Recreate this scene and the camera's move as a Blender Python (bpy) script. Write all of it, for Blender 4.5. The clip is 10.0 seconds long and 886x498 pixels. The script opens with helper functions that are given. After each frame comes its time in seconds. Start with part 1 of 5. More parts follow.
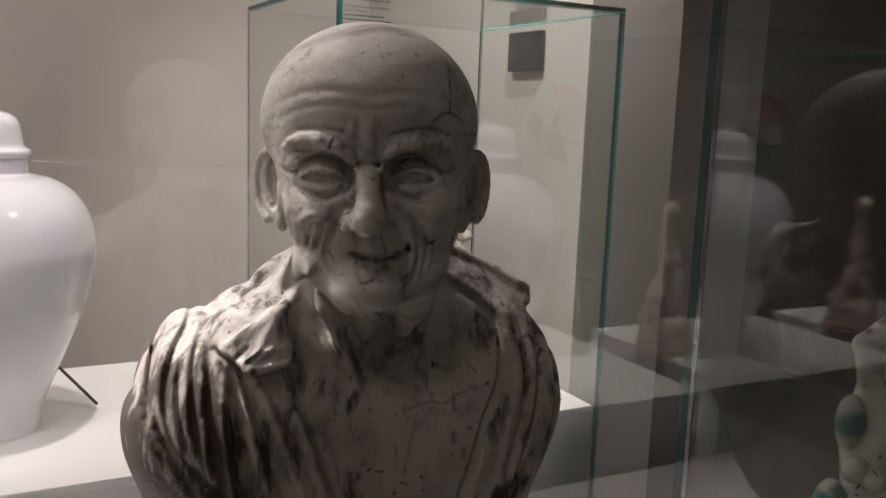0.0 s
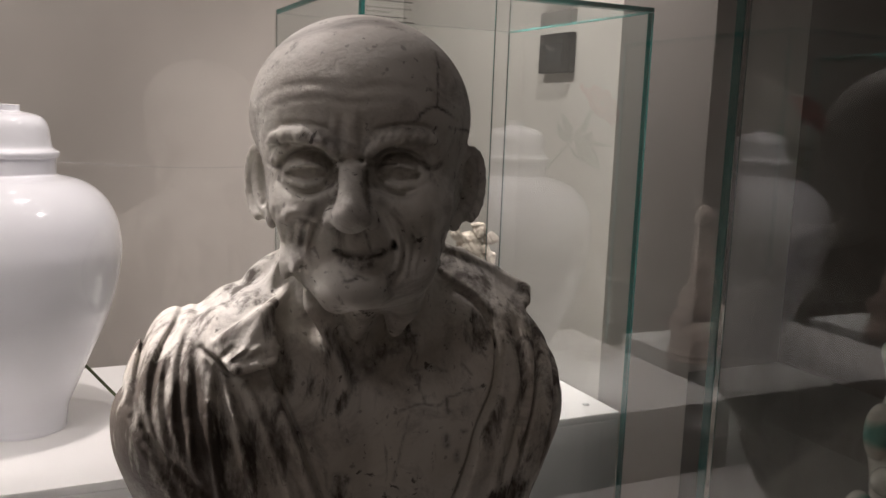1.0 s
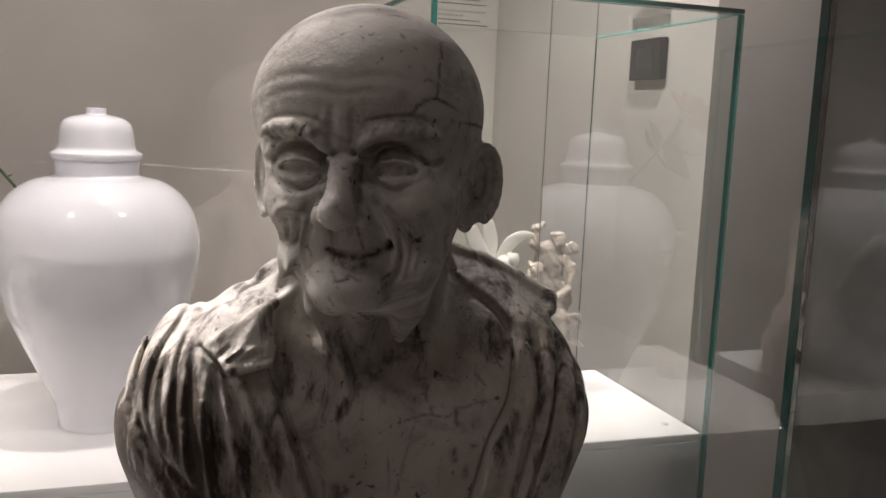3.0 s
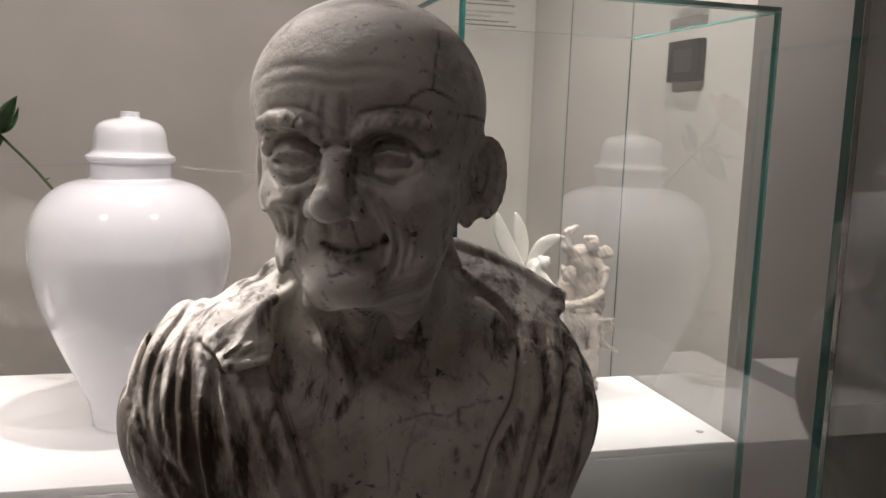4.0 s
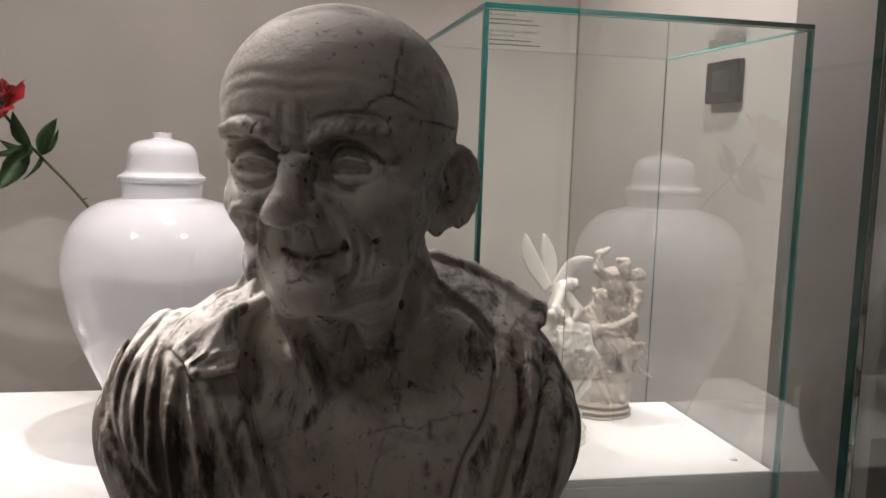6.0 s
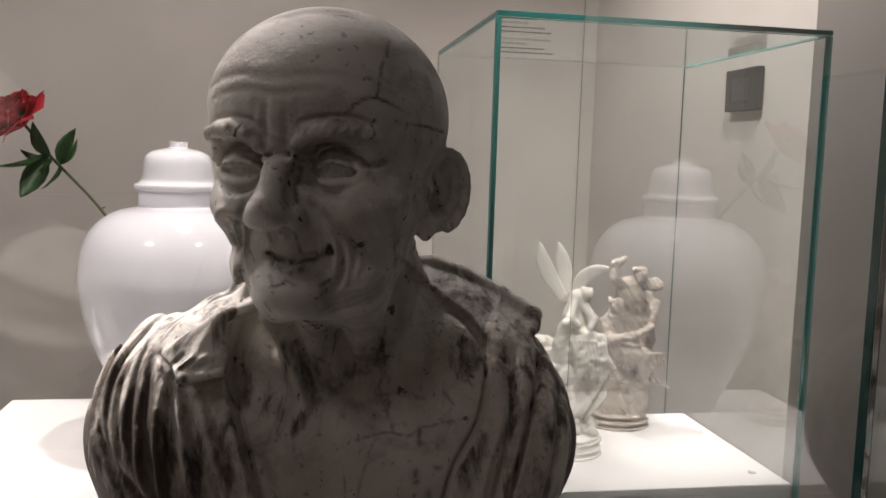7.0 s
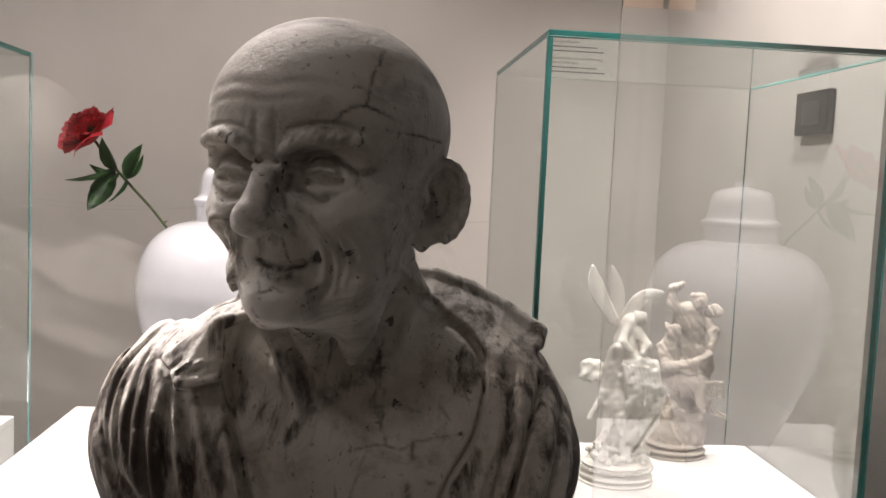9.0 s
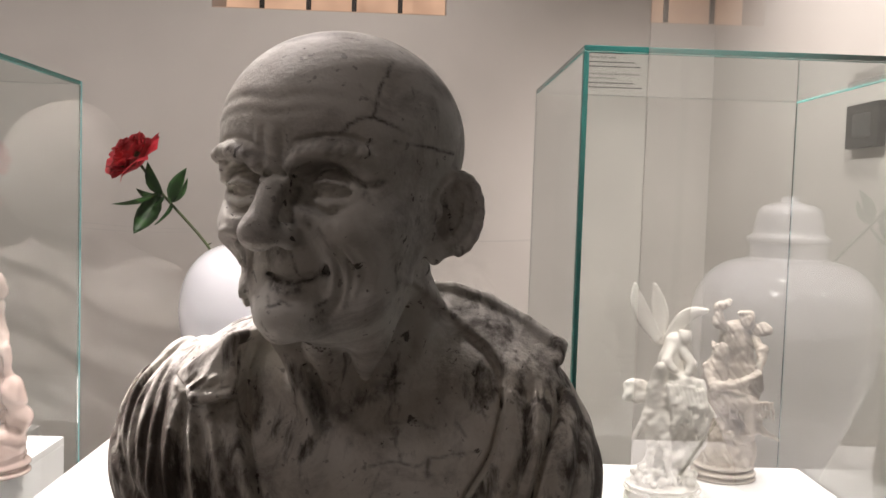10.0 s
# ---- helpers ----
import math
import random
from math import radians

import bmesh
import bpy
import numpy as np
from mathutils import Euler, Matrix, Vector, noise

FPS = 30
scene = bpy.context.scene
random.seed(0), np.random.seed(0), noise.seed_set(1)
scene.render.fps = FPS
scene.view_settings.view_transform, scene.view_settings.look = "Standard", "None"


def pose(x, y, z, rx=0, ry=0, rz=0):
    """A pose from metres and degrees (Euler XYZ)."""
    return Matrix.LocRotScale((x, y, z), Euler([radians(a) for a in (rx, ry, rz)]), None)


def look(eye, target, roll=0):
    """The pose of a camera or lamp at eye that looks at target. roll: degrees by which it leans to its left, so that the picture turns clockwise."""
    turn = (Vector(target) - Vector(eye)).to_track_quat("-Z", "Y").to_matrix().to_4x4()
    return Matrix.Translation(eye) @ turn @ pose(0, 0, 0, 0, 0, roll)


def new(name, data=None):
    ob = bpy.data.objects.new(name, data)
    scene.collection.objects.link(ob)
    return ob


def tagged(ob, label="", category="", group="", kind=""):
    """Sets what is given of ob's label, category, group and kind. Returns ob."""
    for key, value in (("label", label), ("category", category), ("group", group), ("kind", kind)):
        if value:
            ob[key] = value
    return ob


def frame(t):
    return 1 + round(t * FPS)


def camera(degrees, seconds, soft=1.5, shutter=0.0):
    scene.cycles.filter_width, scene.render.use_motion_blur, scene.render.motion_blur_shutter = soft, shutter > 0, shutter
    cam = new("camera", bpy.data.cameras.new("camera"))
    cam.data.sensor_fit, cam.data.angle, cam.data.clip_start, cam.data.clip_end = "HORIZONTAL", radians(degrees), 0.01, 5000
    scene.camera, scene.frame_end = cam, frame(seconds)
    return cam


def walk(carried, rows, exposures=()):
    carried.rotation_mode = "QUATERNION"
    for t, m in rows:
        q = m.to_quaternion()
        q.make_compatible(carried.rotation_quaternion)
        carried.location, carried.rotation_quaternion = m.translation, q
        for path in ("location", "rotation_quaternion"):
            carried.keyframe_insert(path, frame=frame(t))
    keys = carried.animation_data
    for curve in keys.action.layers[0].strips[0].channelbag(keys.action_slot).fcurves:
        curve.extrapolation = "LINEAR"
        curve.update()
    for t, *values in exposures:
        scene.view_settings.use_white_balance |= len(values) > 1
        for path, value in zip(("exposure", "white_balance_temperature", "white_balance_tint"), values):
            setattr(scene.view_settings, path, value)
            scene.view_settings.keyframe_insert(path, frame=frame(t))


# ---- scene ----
cam = camera(54.2, 10.0)
PATH = [
    (0, (0.135, 0.134, 1.527), (1.057, 1.88, 1.211), 2.1),
    (0.5, (0.154, 0.134, 1.523), (1.037, 1.902, 1.211), 2.0),
    (1, (0.176, 0.131, 1.521), (1.016, 1.92, 1.212), 2.0),
    (1.5, (0.196, 0.136, 1.516), (0.984, 1.949, 1.213), 2.3),
    (2, (0.221, 0.141, 1.513), (0.952, 1.979, 1.22), 2.4),
    (2.5, (0.241, 0.138, 1.512), (0.913, 1.999, 1.218), 2.4),
    (4, (0.29, 0.14, 1.503), (0.813, 2.05, 1.22), 2.0),
    (4.5, (0.309, 0.143, 1.494), (0.79, 2.065, 1.22), 2.1),
    (5, (0.32, 0.14, 1.494), (0.772, 2.071, 1.234), 2.2),
    (5.5, (0.337, 0.137, 1.492), (0.761, 2.076, 1.25), 2.0),
    (6, (0.35, 0.133, 1.492), (0.756, 2.078, 1.264), 1.9),
    (7.5, (0.388, 0.136, 1.485), (0.702, 2.102, 1.292), 1.9),
    (8, (0.4, 0.14, 1.483), (0.677, 2.113, 1.302), 2.2),
    (8.5, (0.422, 0.138, 1.48), (0.652, 2.117, 1.305), 2.5),
    (9, (0.433, 0.133, 1.481), (0.61, 2.118, 1.322), 2.6),
    (9.5, (0.446, 0.132, 1.481), (0.564, 2.124, 1.351), 2.1),
    (10, (0.46, 0.14, 1.475), (0.519, 2.136, 1.362), 1.8),
]
EXPOSURE = [(0.0, 0.2), (2.5, 0.33), (4.3, 0.48), (5.2, 0.4), (6.0, 0.38), (7.5, 0.5), (9.0, 0.79), (10.0, 0.84)]
walk(cam, [(t, look(eye, target, roll)) for t, eye, target, roll in PATH], EXPOSURE)

# world and lights
world = bpy.data.worlds.new("world")
scene.world = world
world.use_nodes = True
world.node_tree.nodes["Background"].inputs[0].default_value = (1.0, 0.9, 0.8, 1)
world.node_tree.nodes["Background"].inputs[1].default_value = 0.02


def spot(name, place, target, watts, angle, blend=0.5, size=0.045, colour=(1.0, 0.89, 0.86)):
    data = bpy.data.lights.new(name, "SPOT")
    data.energy, data.spot_size, data.spot_blend = watts, radians(angle), blend
    data.shadow_soft_size, data.color = size, colour
    ob = new(name, data)
    ob.matrix_world = look(place, target)
    return ob


TRACK_Z = 3.13
SPOTS = [
    # name, lamp place, aim, watts, cone
    ("spot_vase", (0.36, 1.82, TRACK_Z), (0.13, 2.17, 1.08), 95, 40),
    ("spot_vase", (-0.90, 0.72, TRACK_Z), (0.13, 2.17, 1.13), 52, 20),
    ("spot_vase", (1.20, 0.81, TRACK_Z), (0.13, 2.17, 1.13), 46, 20),
    ("spot_cabinet_right", (0.72, 1.3, TRACK_Z), (1.12, 2.15, 1.12), 96, 24, 0.8),
    ("spot_cabinet_left", (-0.80, 1.97, TRACK_Z), (-0.86, 2.12, 0.83), 100, 46),
    ("spot_bust_back", (-0.25, 1.85, TRACK_Z), (0.38, 0.81, 1.35), 74, 30),
    ("spot_draped_back", (-0.79, 1.83, TRACK_Z), (-0.15, 0.79, 1.35), 280, 26),
    ("spot_bust_side", (-1.62, 1.14, TRACK_Z), (0.20, 0.79, 1.47), 14, 22),
    # added fill lamp, no such source known: models the face from front left
    ("spot_bust_front", (-0.65, -0.32, TRACK_Z), (0.36, 0.74, 1.57), 19, 14, 0.9, 0.28),
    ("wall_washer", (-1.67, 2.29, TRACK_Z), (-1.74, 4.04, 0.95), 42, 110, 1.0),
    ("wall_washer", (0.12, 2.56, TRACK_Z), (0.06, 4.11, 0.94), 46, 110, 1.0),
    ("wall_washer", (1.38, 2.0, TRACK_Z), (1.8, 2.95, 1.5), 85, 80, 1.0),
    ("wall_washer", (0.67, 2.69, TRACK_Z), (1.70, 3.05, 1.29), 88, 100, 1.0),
    # unseen fill lamps: two bounce off the walls behind, one brightens the dark room
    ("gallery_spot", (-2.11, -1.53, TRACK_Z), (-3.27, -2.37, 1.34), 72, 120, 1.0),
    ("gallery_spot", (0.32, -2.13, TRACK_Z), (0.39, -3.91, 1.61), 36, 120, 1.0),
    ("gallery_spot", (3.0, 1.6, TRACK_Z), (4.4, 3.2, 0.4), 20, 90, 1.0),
]
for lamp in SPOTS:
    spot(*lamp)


# materials
def material(name, colour=(0.5, 0.5, 0.5), rough=0.5, metal=0.0, **more):
    m = bpy.data.materials.new(name)
    m.use_nodes = True
    b = m.node_tree.nodes["Principled BSDF"]
    b.inputs["Base Color"].default_value = (*colour, 1)
    b.inputs["Roughness"].default_value = rough
    b.inputs["Metallic"].default_value = metal
    for key, value in more.items():
        b.inputs[key.replace("_", " ")].default_value = value
    return m


def node(m, kind, **values):
    n = m.node_tree.nodes.new(kind)
    for key, value in values.items():
        n.inputs[key.replace("_", " ")].default_value = value
    return n


def link(m, a, b):
    m.node_tree.links.new(a, b)


def bsdf(m):
    return m.node_tree.nodes["Principled BSDF"]


def coords(m):
    return node(m, "ShaderNodeTexCoord").outputs["Object"]


def ramp(m, fac, stops):
    r = node(m, "ShaderNodeValToRGB")
    e = r.color_ramp.elements
    while len(e) < len(stops):
        e.new(0.5)
    for el, (p, c) in zip(e, stops):
        el.position, el.color = p, (*c, 1)
    link(m, fac, r.inputs[0])
    return r.outputs[0]


def noisy(m, scale, detail=6, rough=0.6, distortion=0.0, vec=None):
    n = node(m, "ShaderNodeTexNoise", Scale=scale, Detail=detail, Roughness=rough, Distortion=distortion)
    link(m, vec or coords(m), n.inputs["Vector"])
    return n.outputs["Fac"]


def mix(m, a, b, fac, how="MIX"):
    n = node(m, "ShaderNodeMix")
    n.data_type, n.blend_type = "RGBA", how
    for value, slot in ((fac, n.inputs[0]), (a, n.inputs[6]), (b, n.inputs[7])):
        if isinstance(value, (int, float)):
            slot.default_value = value
        elif isinstance(value, tuple):
            slot.default_value = (*value, 1)
        else:
            link(m, value, slot)
    return n.outputs[2]


def bump(m, height, strength=0.2, distance=0.002):
    b = node(m, "ShaderNodeBump", Strength=strength, Distance=distance)
    link(m, height, b.inputs["Height"])
    link(m, b.outputs[0], bsdf(m).inputs["Normal"])


def plaster(name, colour, rough=0.75, spread=0.08, grain=60, strength=0.12):
    m = material(name, colour, rough)
    dark = tuple(c * (1 - spread) for c in colour)
    light = tuple(min(1, c * (1 + spread)) for c in colour)
    link(m, ramp(m, noisy(m, 1.7, 8), [(0.3, dark), (0.7, light)]), bsdf(m).inputs["Base Color"])
    bump(m, noisy(m, grain), strength, 0.003)
    return m


WALL = plaster("wall_plaster", (0.62, 0.58, 0.54))
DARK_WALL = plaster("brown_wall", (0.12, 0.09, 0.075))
CEILING = plaster("ceiling_paint", (0.6, 0.57, 0.54))
FLOOR = plaster("floor_stone", (0.2, 0.18, 0.16), 0.5)
PLINTH = plaster("plinth_paint", (0.82, 0.8, 0.79), 0.55, 0.02, 120, 0.05)
GLASS = material("case_glass", (0.955, 0.985, 0.975), 0.0, 0.0, Transmission_Weight=1.0, IOR=1.46)
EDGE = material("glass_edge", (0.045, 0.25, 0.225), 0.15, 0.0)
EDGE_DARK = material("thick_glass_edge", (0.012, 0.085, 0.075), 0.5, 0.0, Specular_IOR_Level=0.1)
# paler copy of the edge colour, with the light it catches painted in
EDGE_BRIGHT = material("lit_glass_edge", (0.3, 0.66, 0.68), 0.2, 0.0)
PORCELAIN = material("glazed_porcelain", (0.8, 0.79, 0.83), 0.12, 0.0, Coat_Weight=0.5, Coat_Roughness=0.03)
BISCUIT = plaster("biscuit_porcelain", (0.86, 0.82, 0.76), 0.6, 0.06, 90, 0.1)
BISCUIT_DARK = plaster("aged_biscuit_porcelain", (0.44, 0.385, 0.33), 0.65, 0.12, 80, 0.15)
BLACK = material("black_plastic", (0.015, 0.015, 0.016), 0.4)
SCREEN = material("dark_screen", (0.03, 0.032, 0.034), 0.2)
INK = material("printed_ink", (0.03, 0.03, 0.03), 0.7)
IRON = material("wrought_iron", (0.03, 0.025, 0.022), 0.6, 0.5)
NYLON = material("nylon_thread", (0.4, 0.39, 0.38), 0.2)
STEM = material("rose_stem", (0.07, 0.09, 0.03), 0.6)
LEAF = material("rose_leaf", (0.035, 0.11, 0.03), 0.45)
PETAL = material("rose_petal", (0.48, 0.012, 0.03), 0.65)
link(PETAL, ramp(PETAL, noisy(PETAL, 45, 4), [(0.35, (0.5, 0.012, 0.03)), (0.65, (0.85, 0.07, 0.1))]), bsdf(PETAL).inputs["Base Color"])
link(LEAF, ramp(LEAF, noisy(LEAF, 40, 4), [(0.35, (0.02, 0.06, 0.018)), (0.65, (0.06, 0.17, 0.04))]), bsdf(LEAF).inputs["Base Color"])
LAMP = material("lamp_housing", (0.6, 0.6, 0.6), 0.5)

MARBLE = material("stained_marble", (0.6, 0.54, 0.48), 0.5, 0.0, Specular_IOR_Level=0.32)


def attribute(m, name):
    n = node(m, "ShaderNodeAttribute")
    n.attribute_name = name
    return n.outputs["Fac"]


def math_node(m, how, *values, clamp=False):
    n = node(m, "ShaderNodeMath")
    n.operation, n.use_clamp = how, clamp
    for slot, value in zip(n.inputs, values):
        if isinstance(value, (int, float)):
            slot.default_value = value
        else:
            link(m, value, slot)
    return n.outputs[0]


def stretched(m, scale):
    n = node(m, "ShaderNodeMapping")
    n.inputs["Scale"].default_value = scale
    link(m, coords(m), n.inputs["Vector"])
    return n.outputs[0]


def marble(m):
    soft = ramp(m, noisy(m, 8, 9, 0.62, 0.4), [(0.3, (0.45, 0.42, 0.365)), (0.48, (0.64, 0.622, 0.575)), (0.7, (0.75, 0.742, 0.705))])
    soil = attribute(m, "soil")
    # soot in runs that follow the fall of the cloth
    runs = noisy(m, 34, 6, 0.62, 0.3, stretched(m, (1.0, 1.0, 0.35)))
    runs = math_node(m, "ADD", runs, math_node(m, "MULTIPLY", soil, 0.275))
    black = ramp(m, runs, [(0.63, (0, 0, 0)), (0.73, (1, 1, 1))])
    colour = mix(m, soft, (0.1, 0.086, 0.074), black)
    # grey clouds and pitted specks
    cloud = ramp(m, noisy(m, 16, 7, 0.7, 0.8), [(0.5, (0, 0, 0)), (0.68, (0.7, 0.7, 0.7))])
    colour = mix(m, colour, (0.22, 0.2, 0.185), cloud)
    pits = ramp(m, math_node(m, "ADD", noisy(m, 58, 5, 0.6, 0.8), math_node(m, "MULTIPLY", attribute(m, "pitted"), 0.06)), [(0.695, (0, 0, 0)), (0.735, (0.85, 0.85, 0.85))])
    colour = mix(m, colour, (0.06, 0.05, 0.045), pits)
    pits = ramp(m, noisy(m, 130, 3, 0.5), [(0.66, (0, 0, 0)), (0.7, (0.45, 0.45, 0.45))])
    colour = mix(m, colour, (0.06, 0.05, 0.045), pits)
    broken = ramp(m, noisy(m, 150, 4, 0.6), [(0.36, (0.25, 0.25, 0.25)), (0.56, (1, 1, 1))])
    colour = mix(m, colour, (0.05, 0.042, 0.038), math_node(m, "MULTIPLY", attribute(m, "crack_shade"), broken))
    # multiplies in the painted shade and dirt below the jaw
    shade_patches = ramp(m, noisy(m, 11, 8, 0.65, 0.5), [(0.32, (0.25, 0.25, 0.25)), (0.62, (1, 1, 1))])
    colour = mix(m, colour, (0.62, 0.53, 0.43), math_node(m, "MULTIPLY", attribute(m, "jaw_shade_dirt"), shade_patches), "MULTIPLY")
    link(m, colour, bsdf(m).inputs["Base Color"])
    link(m, ramp(m, noisy(m, 30, 4), [(0.3, (0.5,) * 3), (0.7, (0.72,) * 3)]), bsdf(m).inputs["Roughness"])
    bump(m, mix(m, noisy(m, 140, 6), noisy(m, 30, 5), 0.5), 0.85, 0.003)


marble(MARBLE)


# mesh helpers
def mesh_of(bm, name):
    me = bpy.data.meshes.new(name)
    bm.to_mesh(me)
    bm.free()
    return me


def part(name, bm, mat, parent=None, label="", smooth=False):
    me = bm if isinstance(bm, bpy.types.Mesh) else mesh_of(bm, name)
    if mat:
        me.materials.append(mat)
    if smooth:
        me.polygons.foreach_set("use_smooth", [True] * len(me.polygons))
    ob = new(name, me)
    if parent:
        ob.parent = parent
    return tagged(ob, label)


def box(lo, hi, bevel=0.0, segments=2):
    bm = bmesh.new()
    bmesh.ops.create_cube(bm, size=1)
    for v in bm.verts:
        v.co = Vector([(l + h) / 2 + c * (h - l) for l, h, c in zip(lo, hi, v.co)])
    if bevel:
        bmesh.ops.bevel(bm, geom=bm.edges[:], offset=bevel, segments=segments, affect="EDGES", profile=0.5)
    return bm


def lathe(profile, n=64):
    bm = bmesh.new()
    rings = [[bm.verts.new((r * math.cos(2 * math.pi * i / n), r * math.sin(2 * math.pi * i / n), z)) for i in range(n)] if r > 1e-6
             else [bm.verts.new((0, 0, z))] for r, z in profile]
    for a, b in zip(rings, rings[1:]):
        for i in range(n):
            j = (i + 1) % n
            if len(a) == 1:
                bm.faces.new((a[0], b[j], b[i]))
            elif len(b) == 1:
                bm.faces.new((a[i], a[j], b[0]))
            else:
                bm.faces.new((a[i], a[j], b[j], b[i]))
    bmesh.ops.recalc_face_normals(bm, faces=bm.faces[:])
    return bm


def tube(points, radii, n=8):
    bm = bmesh.new()
    rings = []
    pts = [Vector(p) for p in points]
    for i, p in enumerate(pts):
        d = (pts[min(i + 1, len(pts) - 1)] - pts[max(i - 1, 0)]).normalized()
        a = d.cross(Vector((0.3, 0.9, 0.2))).normalized()
        b = d.cross(a)
        r = radii[i] if isinstance(radii, (list, tuple)) else radii
        rings.append([bm.verts.new(p + r * (math.cos(k * 2 * math.pi / n) * a + math.sin(k * 2 * math.pi / n) * b)) for k in range(n)])
    for a, b in zip(rings, rings[1:]):
        for k in range(n):
            bm.faces.new((a[k], a[(k + 1) % n], b[(k + 1) % n], b[k]))
    bm.faces.new(rings[0])
    bm.faces.new(rings[-1])
    bmesh.ops.recalc_face_normals(bm, faces=bm.faces[:])
    return bm


def smooth_curve(points, steps=8):
    """Catmull-Rom through the points."""
    p = [Vector(q) for q in points]
    p = [2 * p[0] - p[1], *p, 2 * p[-1] - p[-2]]
    out = []
    for a, b, c, d in zip(p, p[1:], p[2:], p[3:]):
        for i in range(steps):
            t = i / steps
            out.append(0.5 * (2 * b + (c - a) * t + (2 * a - 5 * b + 4 * c - d) * t * t + (3 * b - a - 3 * c + d) * t ** 3))
    return out + [p[-2]]


def thing(name, label, category, place=(0, 0, 0), rz=0.0, group="", kind=""):
    ob = new(name)
    ob.matrix_basis = pose(*place, 0, 0, rz)
    return tagged(ob, label, category, group, kind)


def structure(name, bm, mat, label=""):
    return tagged(part(name, bm, mat), label, kind="structure")


# clay: shapes blended on a grid and skinned
class Clay:
    def __init__(self, lo, hi, step):
        self.lo, self.step = np.array(lo, np.float32), step
        self.n = [int((h - l) / step) + 2 for l, h in zip(lo, hi)]
        self.axis = [(l + step * np.arange(k)).astype(np.float32) for l, k in zip(lo, self.n)]
        self.field = np.full(self.n, 0.1, np.float32)

    def window(self, lo, hi):
        cut = []
        for ax, l, h in zip(self.axis, lo, hi):
            i, j = np.searchsorted(ax, l), np.searchsorted(ax, h)
            cut.append(slice(max(0, i - 1), max(0, min(len(ax), j + 1))))
        cut = tuple(cut)
        return cut, np.meshgrid(*[ax[c] for ax, c in zip(self.axis, cut)], indexing="ij", sparse=True)

    def blend(self, cut, d, k, cutting=False):
        f = self.field[cut]
        if f.size == 0:
            return
        if cutting:
            f, d = -f, d
        if k > 0:
            h = np.clip(0.5 + 0.5 * (d - f) / k, 0, 1)
            out = d + (f - d) * h - k * h * (1 - h)
        else:
            out = np.minimum(f, d)
        self.field[cut] = -out if cutting else out

    def ball(self, c, r, k=0.01, cutting=False, turn=None):
        r = np.array((r, r, r) if isinstance(r, (int, float)) else r, np.float32)
        reach = float(r.max()) + 2 * k + 0.012
        cut, (x, y, z) = self.window([q - reach for q in c], [q + reach for q in c])
        x, y, z = x - c[0], y - c[1], z - c[2]
        if turn is not None:
            m = turn.to_3x3().inverted()
            x, y, z = (m[i][0] * x + m[i][1] * y + m[i][2] * z for i in range(3))
        k0 = np.sqrt((x / r[0]) ** 2 + (y / r[1]) ** 2 + (z / r[2]) ** 2) + 1e-6
        k1 = np.sqrt((x / r[0] ** 2) ** 2 + (y / r[1] ** 2) ** 2 + (z / r[2] ** 2) ** 2) + 1e-6
        self.blend(cut, (k0 * (k0 - 1) / k1).astype(np.float32), k, cutting)

    def rod(self, a, b, ra, rb=None, k=0.01, cutting=False):
        rb = ra if rb is None else rb
        reach = max(ra, rb) + 2 * k + 0.012
        cut, (x, y, z) = self.window([min(p, q) - reach for p, q in zip(a, b)], [max(p, q) + reach for p, q in zip(a, b)])
        ab = [q - p for p, q in zip(a, b)]
        x, y, z = x - a[0], y - a[1], z - a[2]
        h = np.clip((x * ab[0] + y * ab[1] + z * ab[2]) / (sum(q * q for q in ab) + 1e-9), 0, 1)
        d = np.sqrt((x - h * ab[0]) ** 2 + (y - h * ab[1]) ** 2 + (z - h * ab[2]) ** 2) - (ra + (rb - ra) * h)
        self.blend(cut, d.astype(np.float32), k, cutting)

    def chain(self, points, radii, k=0.006, cutting=False):
        radii = radii if isinstance(radii, (list, tuple)) else [radii] * len(points)
        for p, q, r, s in zip(points, points[1:], radii, radii[1:]):
            self.rod(p, q, r, s, k, cutting)

    def plate(self, a, b, c, thick, k=0.006):
        a, b, c = (np.array(p, np.float32) for p in (a, b, c))
        reach = thick + 2 * k + 0.012
        cut, (x, y, z) = self.window(np.minimum(np.minimum(a, b), c) - reach, np.maximum(np.maximum(a, b), c) + reach)
        shape = np.broadcast_shapes(x.shape, y.shape, z.shape)
        p = np.stack([np.broadcast_to(q, shape) for q in (x, y, z)], -1)
        normal = np.cross(b - a, c - a)
        normal /= np.linalg.norm(normal)
        best, inside = None, np.ones(shape, bool)
        for s, e in ((a, b), (b, c), (c, a)):
            ed, w = e - s, p - s
            h = np.clip((w @ ed) / (ed @ ed), 0, 1)[..., None]
            d = np.linalg.norm(w - h * ed, axis=-1)
            best = d if best is None else np.minimum(best, d)
            inside &= (w @ np.cross(normal, ed)) > 0
        self.blend(cut, (np.where(inside, np.abs((p - a) @ normal), best) - thick).astype(np.float32), k)

    def blur(self, lo, hi, times=1):
        cut, _ = self.window(lo, hi)
        f = self.field[cut].copy()
        for _ in range(times):
            for ax in range(3):
                g = f.copy()
                mid = [slice(None)] * 3
                mid[ax] = slice(1, -1)
                up, dn = list(mid), list(mid)
                up[ax], dn[ax] = slice(2, None), slice(0, -2)
                g[tuple(mid)] = 0.5 * f[tuple(mid)] + 0.25 * (f[tuple(up)] + f[tuple(dn)])
                f = g
        self.field[cut] = f

    def push(self, lo, hi, f):
        """Adds f(x, y, z) to the distance within a window: positive carves, negative swells."""
